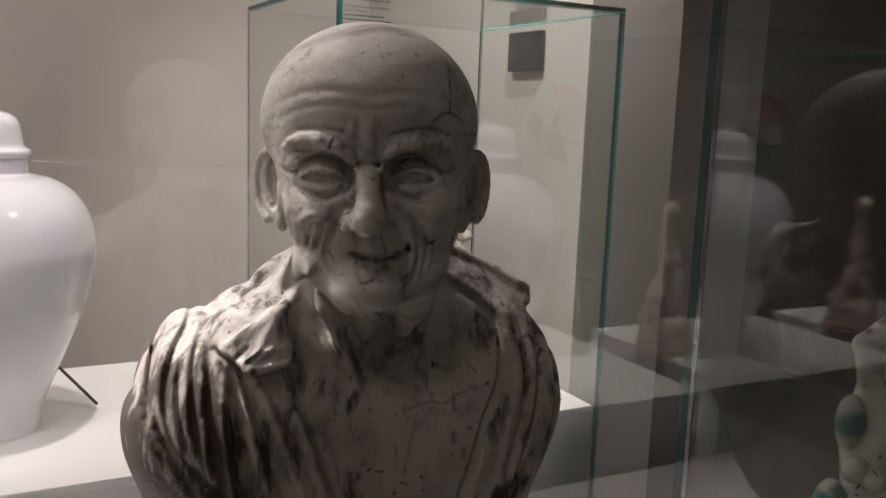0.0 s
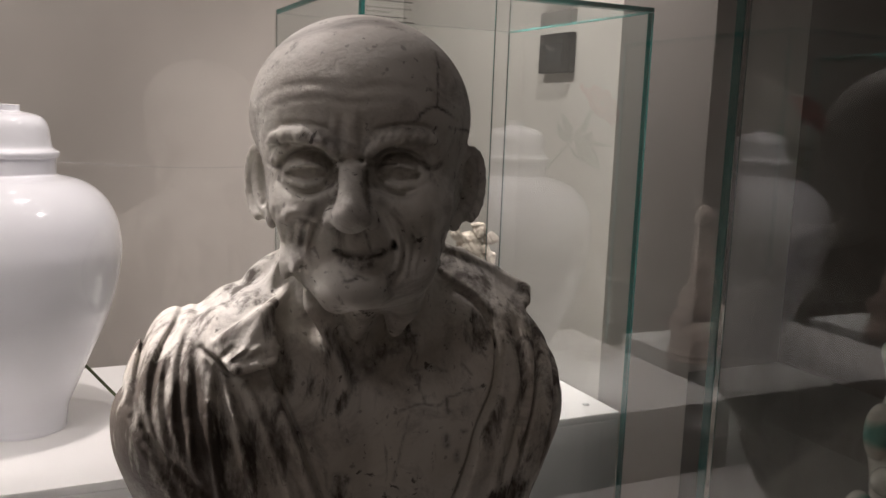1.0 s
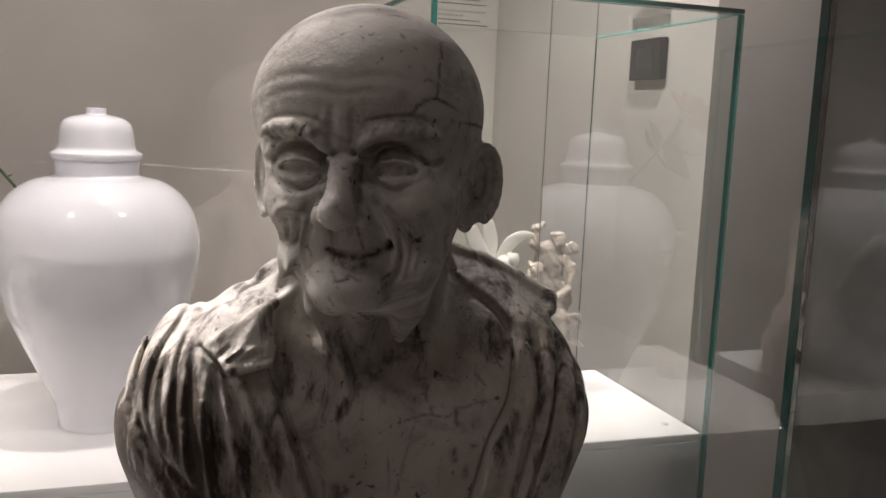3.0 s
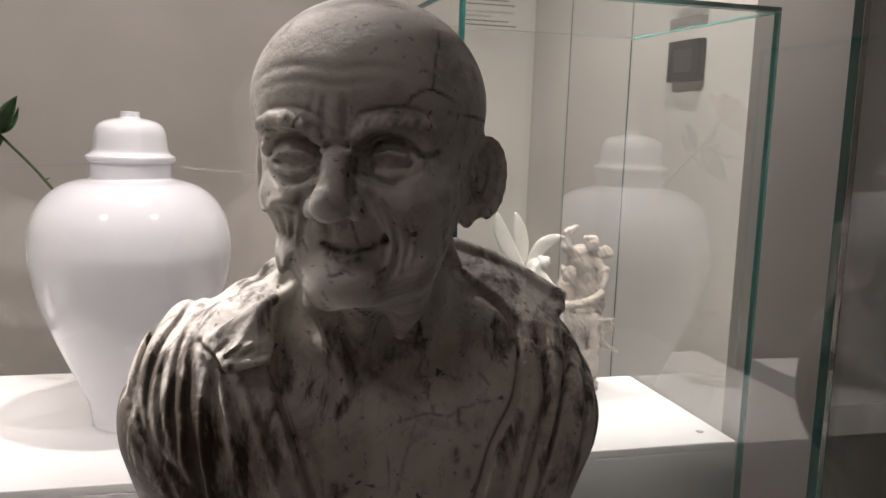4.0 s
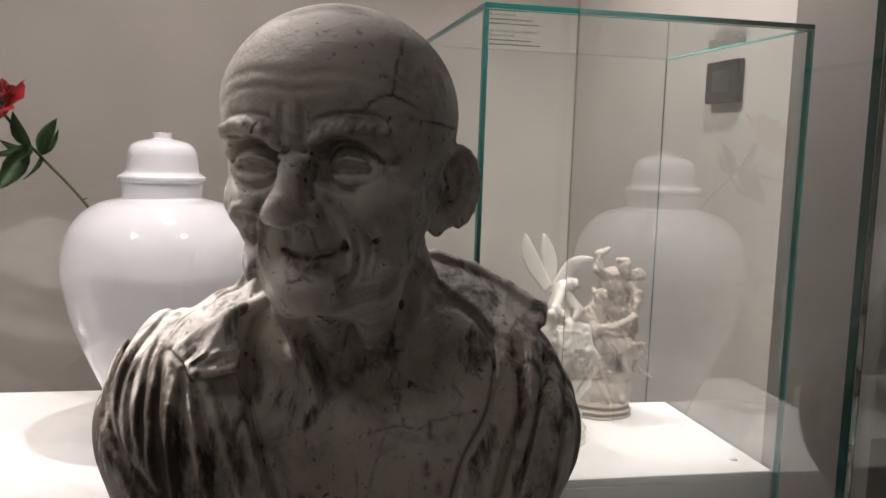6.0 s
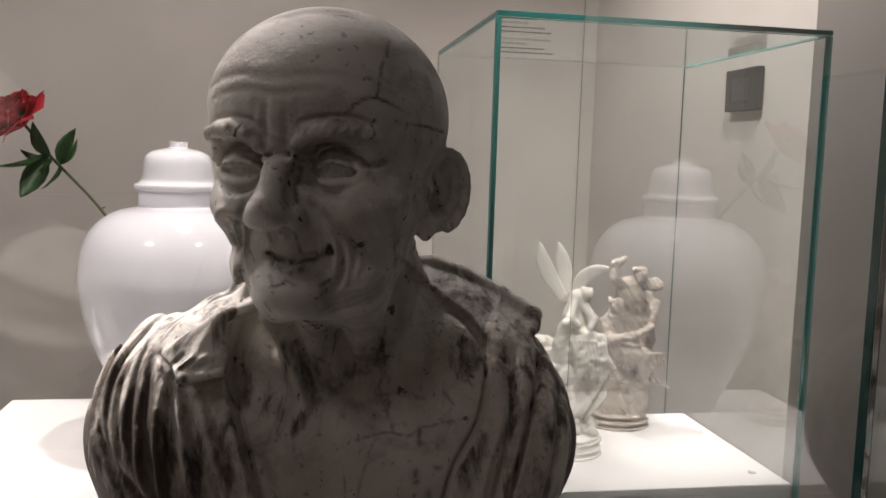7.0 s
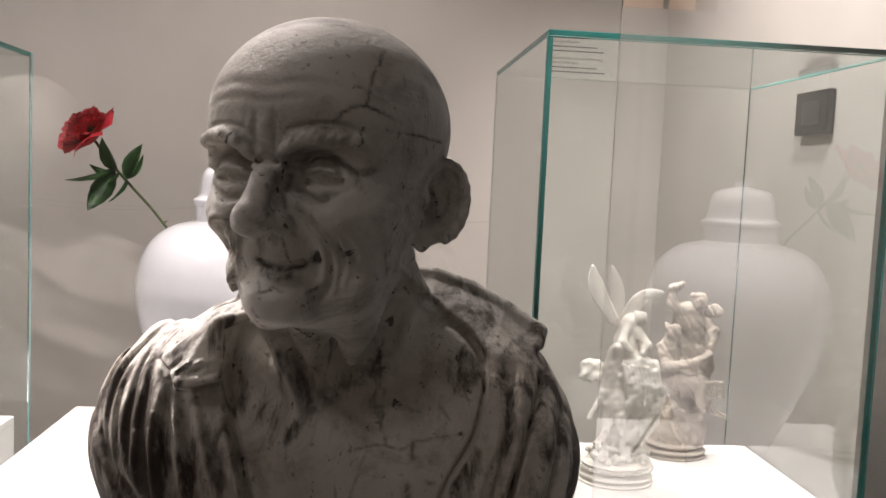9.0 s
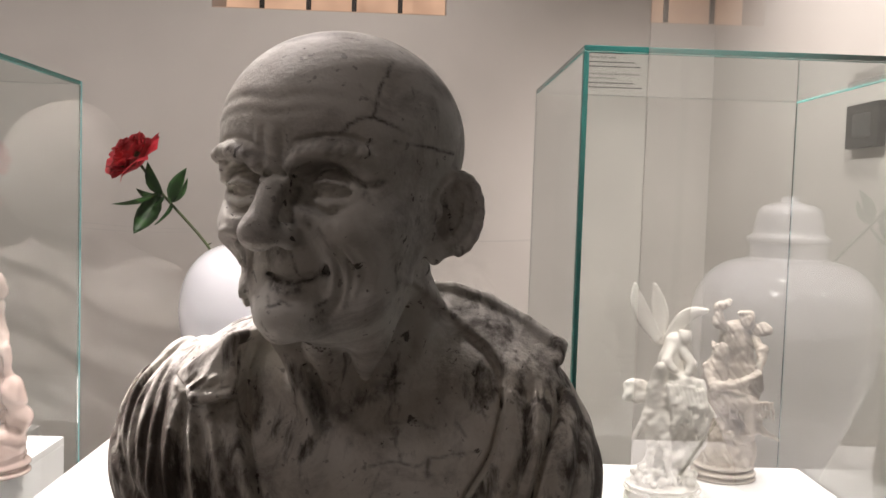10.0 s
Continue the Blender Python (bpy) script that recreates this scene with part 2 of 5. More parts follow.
        cut, (x, y, z) = self.window(lo, hi)
        if self.field[cut].size:
            self.field[cut] += f(x, y, z).astype(np.float32)

    def skin(self, name):
        f, st = self.field, self.step
        f[[0, -1], :, :] = f[:, [0, -1], :] = f[:, :, [0, -1]] = 0.05
        s = f < 0
        nx, ny, nz = f.shape
        corner = lambda a, i, j, k: a[i:nx - 1 + i, j:ny - 1 + j, k:nz - 1 + k]
        count = sum(corner(s, i, j, k).astype(np.int8) for i in (0, 1) for j in (0, 1) for k in (0, 1))
        cell = np.argwhere((count > 0) & (count < 8))
        ident = np.full((nx - 1, ny - 1, nz - 1), -1, np.int32)
        ident[tuple(cell.T)] = np.arange(len(cell))
        total, hits = np.zeros((len(cell), 3), np.float32), np.zeros(len(cell), np.float32)
        for ax in range(3):
            for p in (0, 1):
                for q in (0, 1):
                    o = np.insert([p, q], ax, 0)
                    a = cell + o
                    b = a.copy()
                    b[:, ax] += 1
                    fa, fb = f[tuple(a.T)], f[tuple(b.T)]
                    cross = (fa < 0) != (fb < 0)
                    pt = a.astype(np.float32)
                    pt[:, ax] += np.where(cross, fa / np.where(cross, fa - fb, 1), 0)
                    total[cross] += pt[cross]
                    hits[cross] += 1
        verts = self.lo + st * total / hits[:, None]
        quads = []
        for ax in range(3):
            lo = [slice(1, -1)] * 3
            lo[ax] = slice(0, -1)
            hi = [slice(1, -1)] * 3
            hi[ax] = slice(1, None)
            sa, sb = s[tuple(lo)], s[tuple(hi)]
            for way in (0, 1):
                e = np.argwhere(sa & ~sb if way == 0 else ~sa & sb) + 1
                e[:, ax] -= 1
                u, v = (ax + 1) % 3, (ax + 2) % 3
                ring = []
                for du, dv in ((-1, -1), (0, -1), (0, 0), (-1, 0)):
                    c = e.copy()
                    c[:, u] += du
                    c[:, v] += dv
                    ring.append(ident[tuple(c.T)])
                quads.append(np.stack(ring if way == 0 else ring[::-1], 1))
        quads = np.concatenate(quads)
        me = bpy.data.meshes.new(name)
        me.vertices.add(len(verts))
        me.vertices.foreach_set("co", verts.ravel())
        me.loops.add(quads.size)
        me.loops.foreach_set("vertex_index", quads.ravel())
        me.polygons.add(len(quads))
        me.polygons.foreach_set("loop_start", np.arange(0, quads.size, 4))
        me.polygons.foreach_set("use_smooth", np.ones(len(quads), bool))
        me.update(calc_edges=True)
        me.validate()
        return me, verts


# setting
structure("floor", box((-4.5, -4.0, -0.1), (4.5, 4.6, 0.0)), FLOOR, "grey-brown stone gallery floor in shade")
structure("ceiling", box((-4.5, -4.0, 3.4), (4.5, 4.6, 3.5)), CEILING)
structure("wall_west", box((-4.7, -4.0, 0), (-4.5, 4.6, 3.4)), WALL)
structure("wall_south", box((-4.7, -4.2, 0), (4.7, -4.0, 3.4)), WALL)
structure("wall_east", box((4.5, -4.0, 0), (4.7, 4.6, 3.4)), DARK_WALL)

# back wall with a barred window high up
WIN = (-0.505, 0.56, 2.315, 3.1)
back = thing("wall_north", "warm grey plaster gallery wall with a barred window", "wall", kind="structure")
Y0, Y1 = 4.15, 4.45
part("wall_panel", box((-4.5, Y0, 0), (4.5, Y1, WIN[2])), WALL, back)
part("wall_panel", box((-4.5, Y0, WIN[2]), (WIN[0], Y1, 3.4)), WALL, back)
part("wall_panel", box((WIN[1], Y0, WIN[2]), (4.5, Y1, 3.4)), WALL, back)
part("wall_panel", box((WIN[0], Y0, WIN[3]), (WIN[1], Y1, 3.4)), WALL, back)
window = thing("window_1", "small wall opening with dark iron bars, warmly lit beyond", "window", kind="structure")
for x in (-0.302, -0.084, 0.129, 0.345):
    part("bar", box((x - 0.011, Y0 + 0.12, WIN[2]), (x + 0.011, Y0 + 0.14, WIN[3]), 0.003), IRON, window)
REVEAL = plaster("window_reveal", (0.62, 0.44, 0.32))
part("window_sill", box((WIN[0] + 0.003, Y0 + 0.02, WIN[2] + 0.001), (WIN[1] - 0.003, Y1, WIN[2] + 0.008)), REVEAL, window)
GLOW = material("lit_room_beyond", (0.6, 0.42, 0.3), 0.9)
bsdf(GLOW).inputs["Emission Color"].default_value = (1.0, 0.62, 0.42, 1)
bsdf(GLOW).inputs["Emission Strength"].default_value = 0.35
link(GLOW, ramp(GLOW, noisy(GLOW, 3.0, 3), [(0.35, (0.42, 0.24, 0.17)), (0.65, (1.0, 0.62, 0.42))]), bsdf(GLOW).inputs["Emission Color"])
tagged(part("backdrop", box((-1.0, 4.8, 2.0), (0.95, 4.85, 3.5)), GLOW), "warmly lit wall seen beyond the window", kind="structure")

# pier beside the cabinets and the dark room to the right of it
structure("wall_pier", box((1.805, 2.365, 0), (2.17, 4.147, 3.397)), WALL, "grey plaster pier")

# thermostat on the pier
dev = thing("wall_monitor", "square black climate monitor on the grey pier", "monitor", (1.805, 2.705, 1.736))
part("housing", box((-0.026, -0.097, -0.066), (-0.001, 0.097, 0.066), 0.004), BLACK, dev)
part("screen", box((-0.0275, -0.052, -0.036), (-0.0255, 0.052, 0.036)), SCREEN, dev)


# glass cases
def pane(parent, lo, hi, name="pane", edge=None):
    """A sheet of glass: clear faces and green cut edges."""
    bm = box(lo, hi, 0.0012, 1)
    size = [h - l for l, h in zip(lo, hi)]
    thin = size.index(min(size))
    bm.normal_update()
    for f in bm.faces:
        f.material_index = 0 if abs(f.normal[thin]) > 0.9 else 2 if f.normal.y > 0.9 else 1
    me = mesh_of(bm, name)
    me.materials.append(GLASS)
    me.materials.append(edge or EDGE)
    me.materials.append(GLASS)
    ob = new(name, me)
    ob.parent = parent
    ob.visible_shadow = False
    return ob


def glass_case(label, place, rz, wx, wy, top, sides, t=0.012, rear=GLASS):
    """Local origin at the front left foot; sides: which panes it has."""
    c = thing("glass_case", label, "display case", place, rz, "glass display cases")
    if "front" in sides:
        pane(c, (0, 0, 0.004), (wx, t, top))
    if "back" in sides:
        pane(c, (0, wy - (0.004 if rear == GLASS and t > 0.01 else t), 0.004), (wx, wy, top + t), edge=rear)
    if "left" in sides:
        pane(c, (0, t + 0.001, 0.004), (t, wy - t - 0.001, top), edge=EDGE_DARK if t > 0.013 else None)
    if "right" in sides:
        pane(c, (wx - t, t + 0.001, 0.004), (wx, wy - t - 0.001, top), edge=GLASS if t < 0.01 else None)
    if "top" in sides:
        pane(c, (0, 0, top + 0.001), (wx, wy - t - 0.001, top + t))
    return c


ALL = ("front", "back", "left", "right", "top")
case_right = glass_case("frameless glass display case with green edges over a white plinth", (0.771, 1.825, 0), 0, 0.729, 0.70, 1.771, ALL)
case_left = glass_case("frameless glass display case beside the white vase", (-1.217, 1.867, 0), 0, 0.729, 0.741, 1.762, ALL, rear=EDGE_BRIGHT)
RZ = -0.6
n_ = Matrix.Rotation(radians(RZ), 3, "Z")


def corner_case(label, corner, wx, wy, top, sides, from_left, t):
    """A case given by a back corner."""
    off = n_ @ Vector((0 if from_left else -wx, -wy, 0))
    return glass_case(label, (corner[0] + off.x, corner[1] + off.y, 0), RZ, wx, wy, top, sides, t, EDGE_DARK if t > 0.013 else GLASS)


case_bust = corner_case("tall glass display case round the marble busts", (0.728, 1.168), 1.5, 0.72, 2.2, ("back", "right"), False, 0.0025)
case_near = corner_case("glass display case with thick green edges", (1.161, 1.193), 0.75, 0.62, 2.2, ("back", "left"), True, 0.02)


def plinth(label, lo, hi, place=(0, 0, 0), rz=0.0):
    p = thing("plinth", label, "plinth", place, rz, "white plinths")
    part("body", box(lo, (hi[0], hi[1], hi[2] - 0.02), 0.002), PLINTH, p)
    part("top", box((lo[0], lo[1], hi[2] - 0.0195), hi, 0.002), PLINTH, p)
    return p


TOP = 0.793
plinth("white painted plinth inside the glass case", (0.785, 1.842, 0), (1.486, 2.38, TOP))
plinth("white painted plinth under the lidded vase", (-0.37, 1.842, 0), (0.68, 2.63, TOP))
plinth("white painted plinth inside a glass case", (-1.2, 1.884, 0), (-0.505, 2.52, TOP))
plinth("white painted plinth under the marble busts", (-1.1, -0.5, 0), (-0.06, -0.02, 0.97), (0.728, 1.168, 0), RZ)
plinth("white painted plinth under a painted figurine", (0.05, -0.56, 0), (0.7, -0.05, 0.767), (1.161, 1.193, 0), RZ)

# the lidded vase
VX, VY = 0.122, 2.21
vase = thing("lidded_vase", "large glossy white porcelain vase with a domed lid", "vase", (VX, VY, TOP))
body = [(0.0, 0.0), (0.085, 0.0), (0.092, 0.004), (0.094, 0.012), (0.1, 0.05), (0.115, 0.085), (0.137, 0.135), (0.158, 0.18), (0.178, 0.225), (0.197, 0.275), (0.211, 0.33),
        (0.2195, 0.385), (0.2195, 0.415), (0.213, 0.455), (0.2, 0.488), (0.181, 0.515), (0.158, 0.534), (0.132, 0.547), (0.108, 0.553), (0.093, 0.557), (0.0885, 0.563), (0.0885, 0.59), (0.085, 0.592)]
lid = [(0.0, 0.598), (0.084, 0.592), (0.0935, 0.5935), (0.0965, 0.599), (0.0955, 0.606), (0.088, 0.61), (0.083, 0.615), (0.0805, 0.625), (0.078, 0.645), (0.075, 0.66), (0.069, 0.672),
       (0.058, 0.68), (0.042, 0.685), (0.025, 0.688), (0.0215, 0.69), (0.0215, 0.699), (0.02, 0.702), (0.0, 0.703)]


def refine(profile, steps=5):
    return [(max(0.0, p.x), p.y) for p in smooth_curve([(r, z, 0) for r, z in profile], steps)]


part("body", lathe(refine(body), 96), PORCELAIN, vase, smooth=True)
part("lid", lathe(refine(lid), 96), PORCELAIN, vase, "domed lid with a small flat knob", smooth=True)
vase.scale = (1.0, 1.0, 1.02)

# nylon threads that steady the vase
for a, b in (((-0.43, 2.1, 1.415), (0.035, 2.19, 1.392)), ((-0.43, 2.28, 1.385), (0.035, 2.23, 1.389)),
             ((0.208, 2.19, 1.389), (0.771, 2.15, 1.392)), ((0.208, 2.23, 1.389), (0.771, 2.29, 1.382))):
    a, b = Vector(a), Vector(b)
    pts = [a.lerp(b, s / 10) - Vector((0, 0, 0.012 * math.sin(math.pi * s / 10))) for s in range(11)]
    tagged(part("nylon_thread", tube(pts, 0.00025, 5), NYLON), "thin clear nylon thread tied to the vase neck", "thread", "vase threads")

# the rose
def leaning(pivot, place, rx, ry, rz, size=1.0):
    """Turns a thing about a pivot and sets the pivot on a place."""
    return pose(*place, rx, ry, rz) @ Matrix.Scale(size, 4) @ Matrix.Translation([-c for c in pivot])


rose = thing("rose", "single red cloth rose with long green stem, leaning behind the vase", "flower")
rose.matrix_basis = leaning((0.436, 0.708, 1.524), (0.436, 0.708, 1.524), -2.63, 0.1, 2.4)
stem_pts = smooth_curve([(0.408, 2.30, 0.876), (0.25, 2.405, 1.06), (0.10, 2.462, 1.25), (-0.03, 2.475, 1.425), (-0.14, 2.475, 1.545), (-0.225, 2.47, 1.655)], 6)
part("stem", tube(stem_pts, 0.0038, 8), STEM, rose, smooth=True)
for place, way in (((-0.022, 2.475, 1.417), (0.012, 0, 0.006)), ((0.05, 2.47, 1.32), (-0.012, 0, 0.004))):
    p = Vector(place)
    part("thorn", tube([p, p + Vector(way)], [0.003, 0.0004], 6), STEM, rose)


def leaf_mesh(length, width, droop):
    bm = bmesh.new()
    n, rows = 10, []
    for i in range(n + 1):
        s = i / n
        w = width * math.sin(math.pi * s ** 0.85) ** 0.9 * (1 + 0.06 * (i % 2)) + 0.0004
        z = -droop * s * s
        rows.append([bm.verts.new((length * s, w * k / 2, z + 0.22 * w * abs(k))) for k in (-1, -0.5, 0, 0.5, 1)])
    for a, b in zip(rows, rows[1:]):
        for k in range(4):
            bm.faces.new((a[k], a[k + 1], b[k + 1], b[k]))
    bmesh.ops.solidify(bm, geom=bm.faces[:], thickness=0.0006)
    return bm


LEAVES = [
    # foot on the stem, tip, width, roll
    ((-0.15, 2.472, 1.556), (-0.252, 2.43, 1.50), 0.056, 20),
    ((-0.15, 2.472, 1.556), (-0.198, 2.42, 1.435), 0.048, -30),
    ((-0.14, 2.472, 1.545), (-0.185, 2.44, 1.62), 0.042, 40),
    ((-0.12, 2.472, 1.525), (-0.085, 2.44, 1.615), 0.036, -50),
    ((-0.12, 2.472, 1.525), (-0.065, 2.46, 1.58), 0.026, 10),
    ((-0.12, 2.472, 1.525), (-0.135, 2.42, 1.455), 0.032, 60),
    ((-0.14, 2.472, 1.545), (-0.215, 2.5, 1.545), 0.036, 0),
    ((-0.14, 2.472, 1.545), (-0.16, 2.46, 1.5), 0.034, 30),
]
for foot, tip, width, roll in LEAVES:
    d = Vector(tip) - Vector(foot)
    m = Matrix.Translation(foot) @ d.to_track_quat("X", "Y").to_matrix().to_4x4() @ pose(0, 0, 0, 70 + roll, 0, 0)
    bm = leaf_mesh(d.length, 1.12 * width, 0.018)
    bmesh.ops.transform(bm, matrix=m, verts=bm.verts[:])
    part("leaf", bm, LEAF, rose, smooth=True)

ROSE_M = Matrix.Translation((-0.2, 2.464, 1.622)) @ Vector((-0.62, -0.42, 0.66)).to_track_quat("Z", "Y").to_matrix().to_4x4() @ Matrix.Scale(1.7, 4)


def petal_mesh(inner, height, open_out, spread, wave):
    bm = bmesh.new()
    rows = []
    for i in range(9):
        s = i / 8
        r = inner * (0.35 + 0.65 * math.sin(s * math.pi / 2)) + open_out * s ** 3
        z = height * s - 0.35 * open_out * s ** 4
        row = []
        for k in range(9):
            a = (k / 8 - 0.5) * spread * (0.55 + 0.6 * math.sin(math.pi * min(1, 0.15 + 0.75 * s)))
            rr = r + wave * math.sin(k * 1.7 + inner * 9000) * s * s
            zz = z - 0.011 * abs(k / 4 - 1) ** 2.5 * s
            row.append(bm.verts.new((rr * math.cos(a), rr * math.sin(a), zz)))
        rows.append(row)
    for a, b in zip(rows, rows[1:]):
        for k in range(8):
            bm.faces.new((a[k], a[k + 1], b[k + 1], b[k]))
    bmesh.ops.solidify(bm, geom=bm.faces[:], thickness=0.0007)
    return bm


turn = 0.0
for count, inner, height, out, spread in ((3, 0.007, 0.042, 0.0, 2.8), (4, 0.013, 0.044, 0.001, 2.6), (5, 0.019, 0.043, 0.003, 2.3), (6, 0.025, 0.039, 0.008, 2.0), (7, 0.029, 0.034, 0.012, 1.7), (8, 0.031, 0.026, 0.016, 1.5)):
    for i in range(count):
        turn += 2 * math.pi / count
        bm = petal_mesh(inner * random.uniform(0.95, 1.05), height * random.uniform(0.92, 1.06), out * random.uniform(0.5, 1.7), spread, random.uniform(0.0012, 0.003))
        bmesh.ops.transform(bm, matrix=ROSE_M @ Matrix.Rotation(turn + random.uniform(-0.2, 0.2), 4, "Z"), verts=bm.verts[:])
        part("petal", bm, PETAL, rose, smooth=True)
    turn += 0.7
for i in range(5):
    bm = leaf_mesh(0.042, 0.016, -0.004)
    m = ROSE_M @ Matrix.Rotation(i * 2 * math.pi / 5, 4, "Z") @ pose(0.004, 0, -0.002, 0, -35, 0)
    bmesh.ops.transform(bm, matrix=m, verts=bm.verts[:])
    part("sepal", bm, LEAF, rose, smooth=True)


# the marble bust of an old man
def frame_of(place, degrees):
    """Right, forward, up about a place, for a figure that looks along -y turned by degrees towards -x."""
    a = radians(degrees)
    o, right, fwd = Vector(place), Vector((math.cos(a), -math.sin(a), 0)), Vector((-math.sin(a), -math.cos(a), 0))

    def at(u, f, w):
        return tuple(o + u * right + f * fwd + w * Vector((0, 0, 1)))
    return at, right, fwd


def bump_at(x, y, z, c, r):
    return np.exp(-((x - c[0]) ** 2 + (y - c[1]) ** 2 + (z - c[2]) ** 2) / (r * r))


HEAD, TORSO = (0.407, 0.775, 1.481), (0.412, 0.810, 1.481)
h, hr, hf = frame_of(HEAD, 25)
b, br, bf = frame_of(TORSO, 9)
TURN_H = Matrix.Rotation(radians(-25), 3, "Z")
TURN_B = Matrix.Rotation(radians(-9), 3, "Z")


MID = -0.0045
FACE = (tuple(Vector(HEAD) + MID * hr), hr, hf)


def lip(u, f, w):
    return h(u + MID + 0.0045, f - 0.008, w)


def face(u, f, w):
    """A place in the head measured from the middle of the face."""
    return h(u + MID, f, w)


BODY = (TORSO, br, bf)


def in_frame(basis, x, y, z):
    o, right, fwd = basis
    return (x - o[0]) * right.x + (y - o[1]) * right.y, (x - o[0]) * fwd.x + (y - o[1]) * fwd.y, z - o[2]


def line_distance(u, w, p, q):
    du, dw = q[0] - p[0], q[1] - p[1]
    t = np.clip(((u - p[0]) * du + (w - p[1]) * dw) / (du * du + dw * dw + 1e-9), 0, 1)
    return np.sqrt((u - p[0] - t * du) ** 2 + (w - p[1] - t * dw) ** 2)


def softened(points):
    return [(p.x, p.y) for p in smooth_curve([(u, w, 0) for u, w in points], 4)]


def etch(c, basis, points, r, depth, front=0.0, back=0.14, taper=True):
    """A fold drawn on the front of a figure: depth above 0 carves, below 0 raises."""
    pts = softened(points)
    o, right, fwd = basis
    pad = 3 * r
    lo_u, hi_u = min(p[0] for p in pts) - pad, max(p[0] for p in pts) + pad
    lo_w, hi_w = min(p[1] for p in pts) - pad, max(p[1] for p in pts) + pad
    corner = [Vector(o) + u * right + f * fwd for u in (lo_u, hi_u) for f in (front, back)]
    lo = (min(k.x for k in corner), min(k.y for k in corner), o[2] + lo_w)
    hi = (max(k.x for k in corner), max(k.y for k in corner), o[2] + hi_w)
    n = len(pts) - 1

    def push(x, y, z):
        u, f, w = in_frame(basis, x, y, z)
        out = 0.0
        for k, (p, q) in enumerate(zip(pts, pts[1:])):
            amount = math.sin(math.pi * (0.12 + 0.76 * (k + 0.5) / n)) if taper else 1.0
            out = np.maximum(out, amount * np.exp(-(line_distance(u, w, p, q) / r) ** 2))
        return depth * out * np.clip((f - front) / 0.012, 0, 1)
    c.push(lo, hi, push)


def shirt_edges(w):
    right = np.interp(w, [-0.5, -0.261, -0.226, -0.194, -0.16, -0.1365, -0.115, -0.094, -0.05], [0.03, 0.088, 0.098, 0.1166, 0.1242, 0.122, 0.107, 0.075, 0.04])
    left = np.interp(w, [-0.5, -0.257, -0.2155, -0.169, -0.14, -0.104, -0.05], [0.04, -0.043, -0.056, -0.072, -0.0735, -0.066, -0.05])
    return left.astype(np.float32), right.astype(np.float32)


def covered(u, f, w):
    """How far a place lies under the shirt: 0 on bare skin, 1 on cloth."""
    left, right = shirt_edges(w)
    over = np.clip(np.maximum(u - right, left - u) / 0.0045, 0, 1)
    over = np.clip(over + np.clip((0.0 - f) / 0.02, 0, 1), 0, 1)
    return over * np.clip((-0.06 - w) / 0.025, 0, 1)


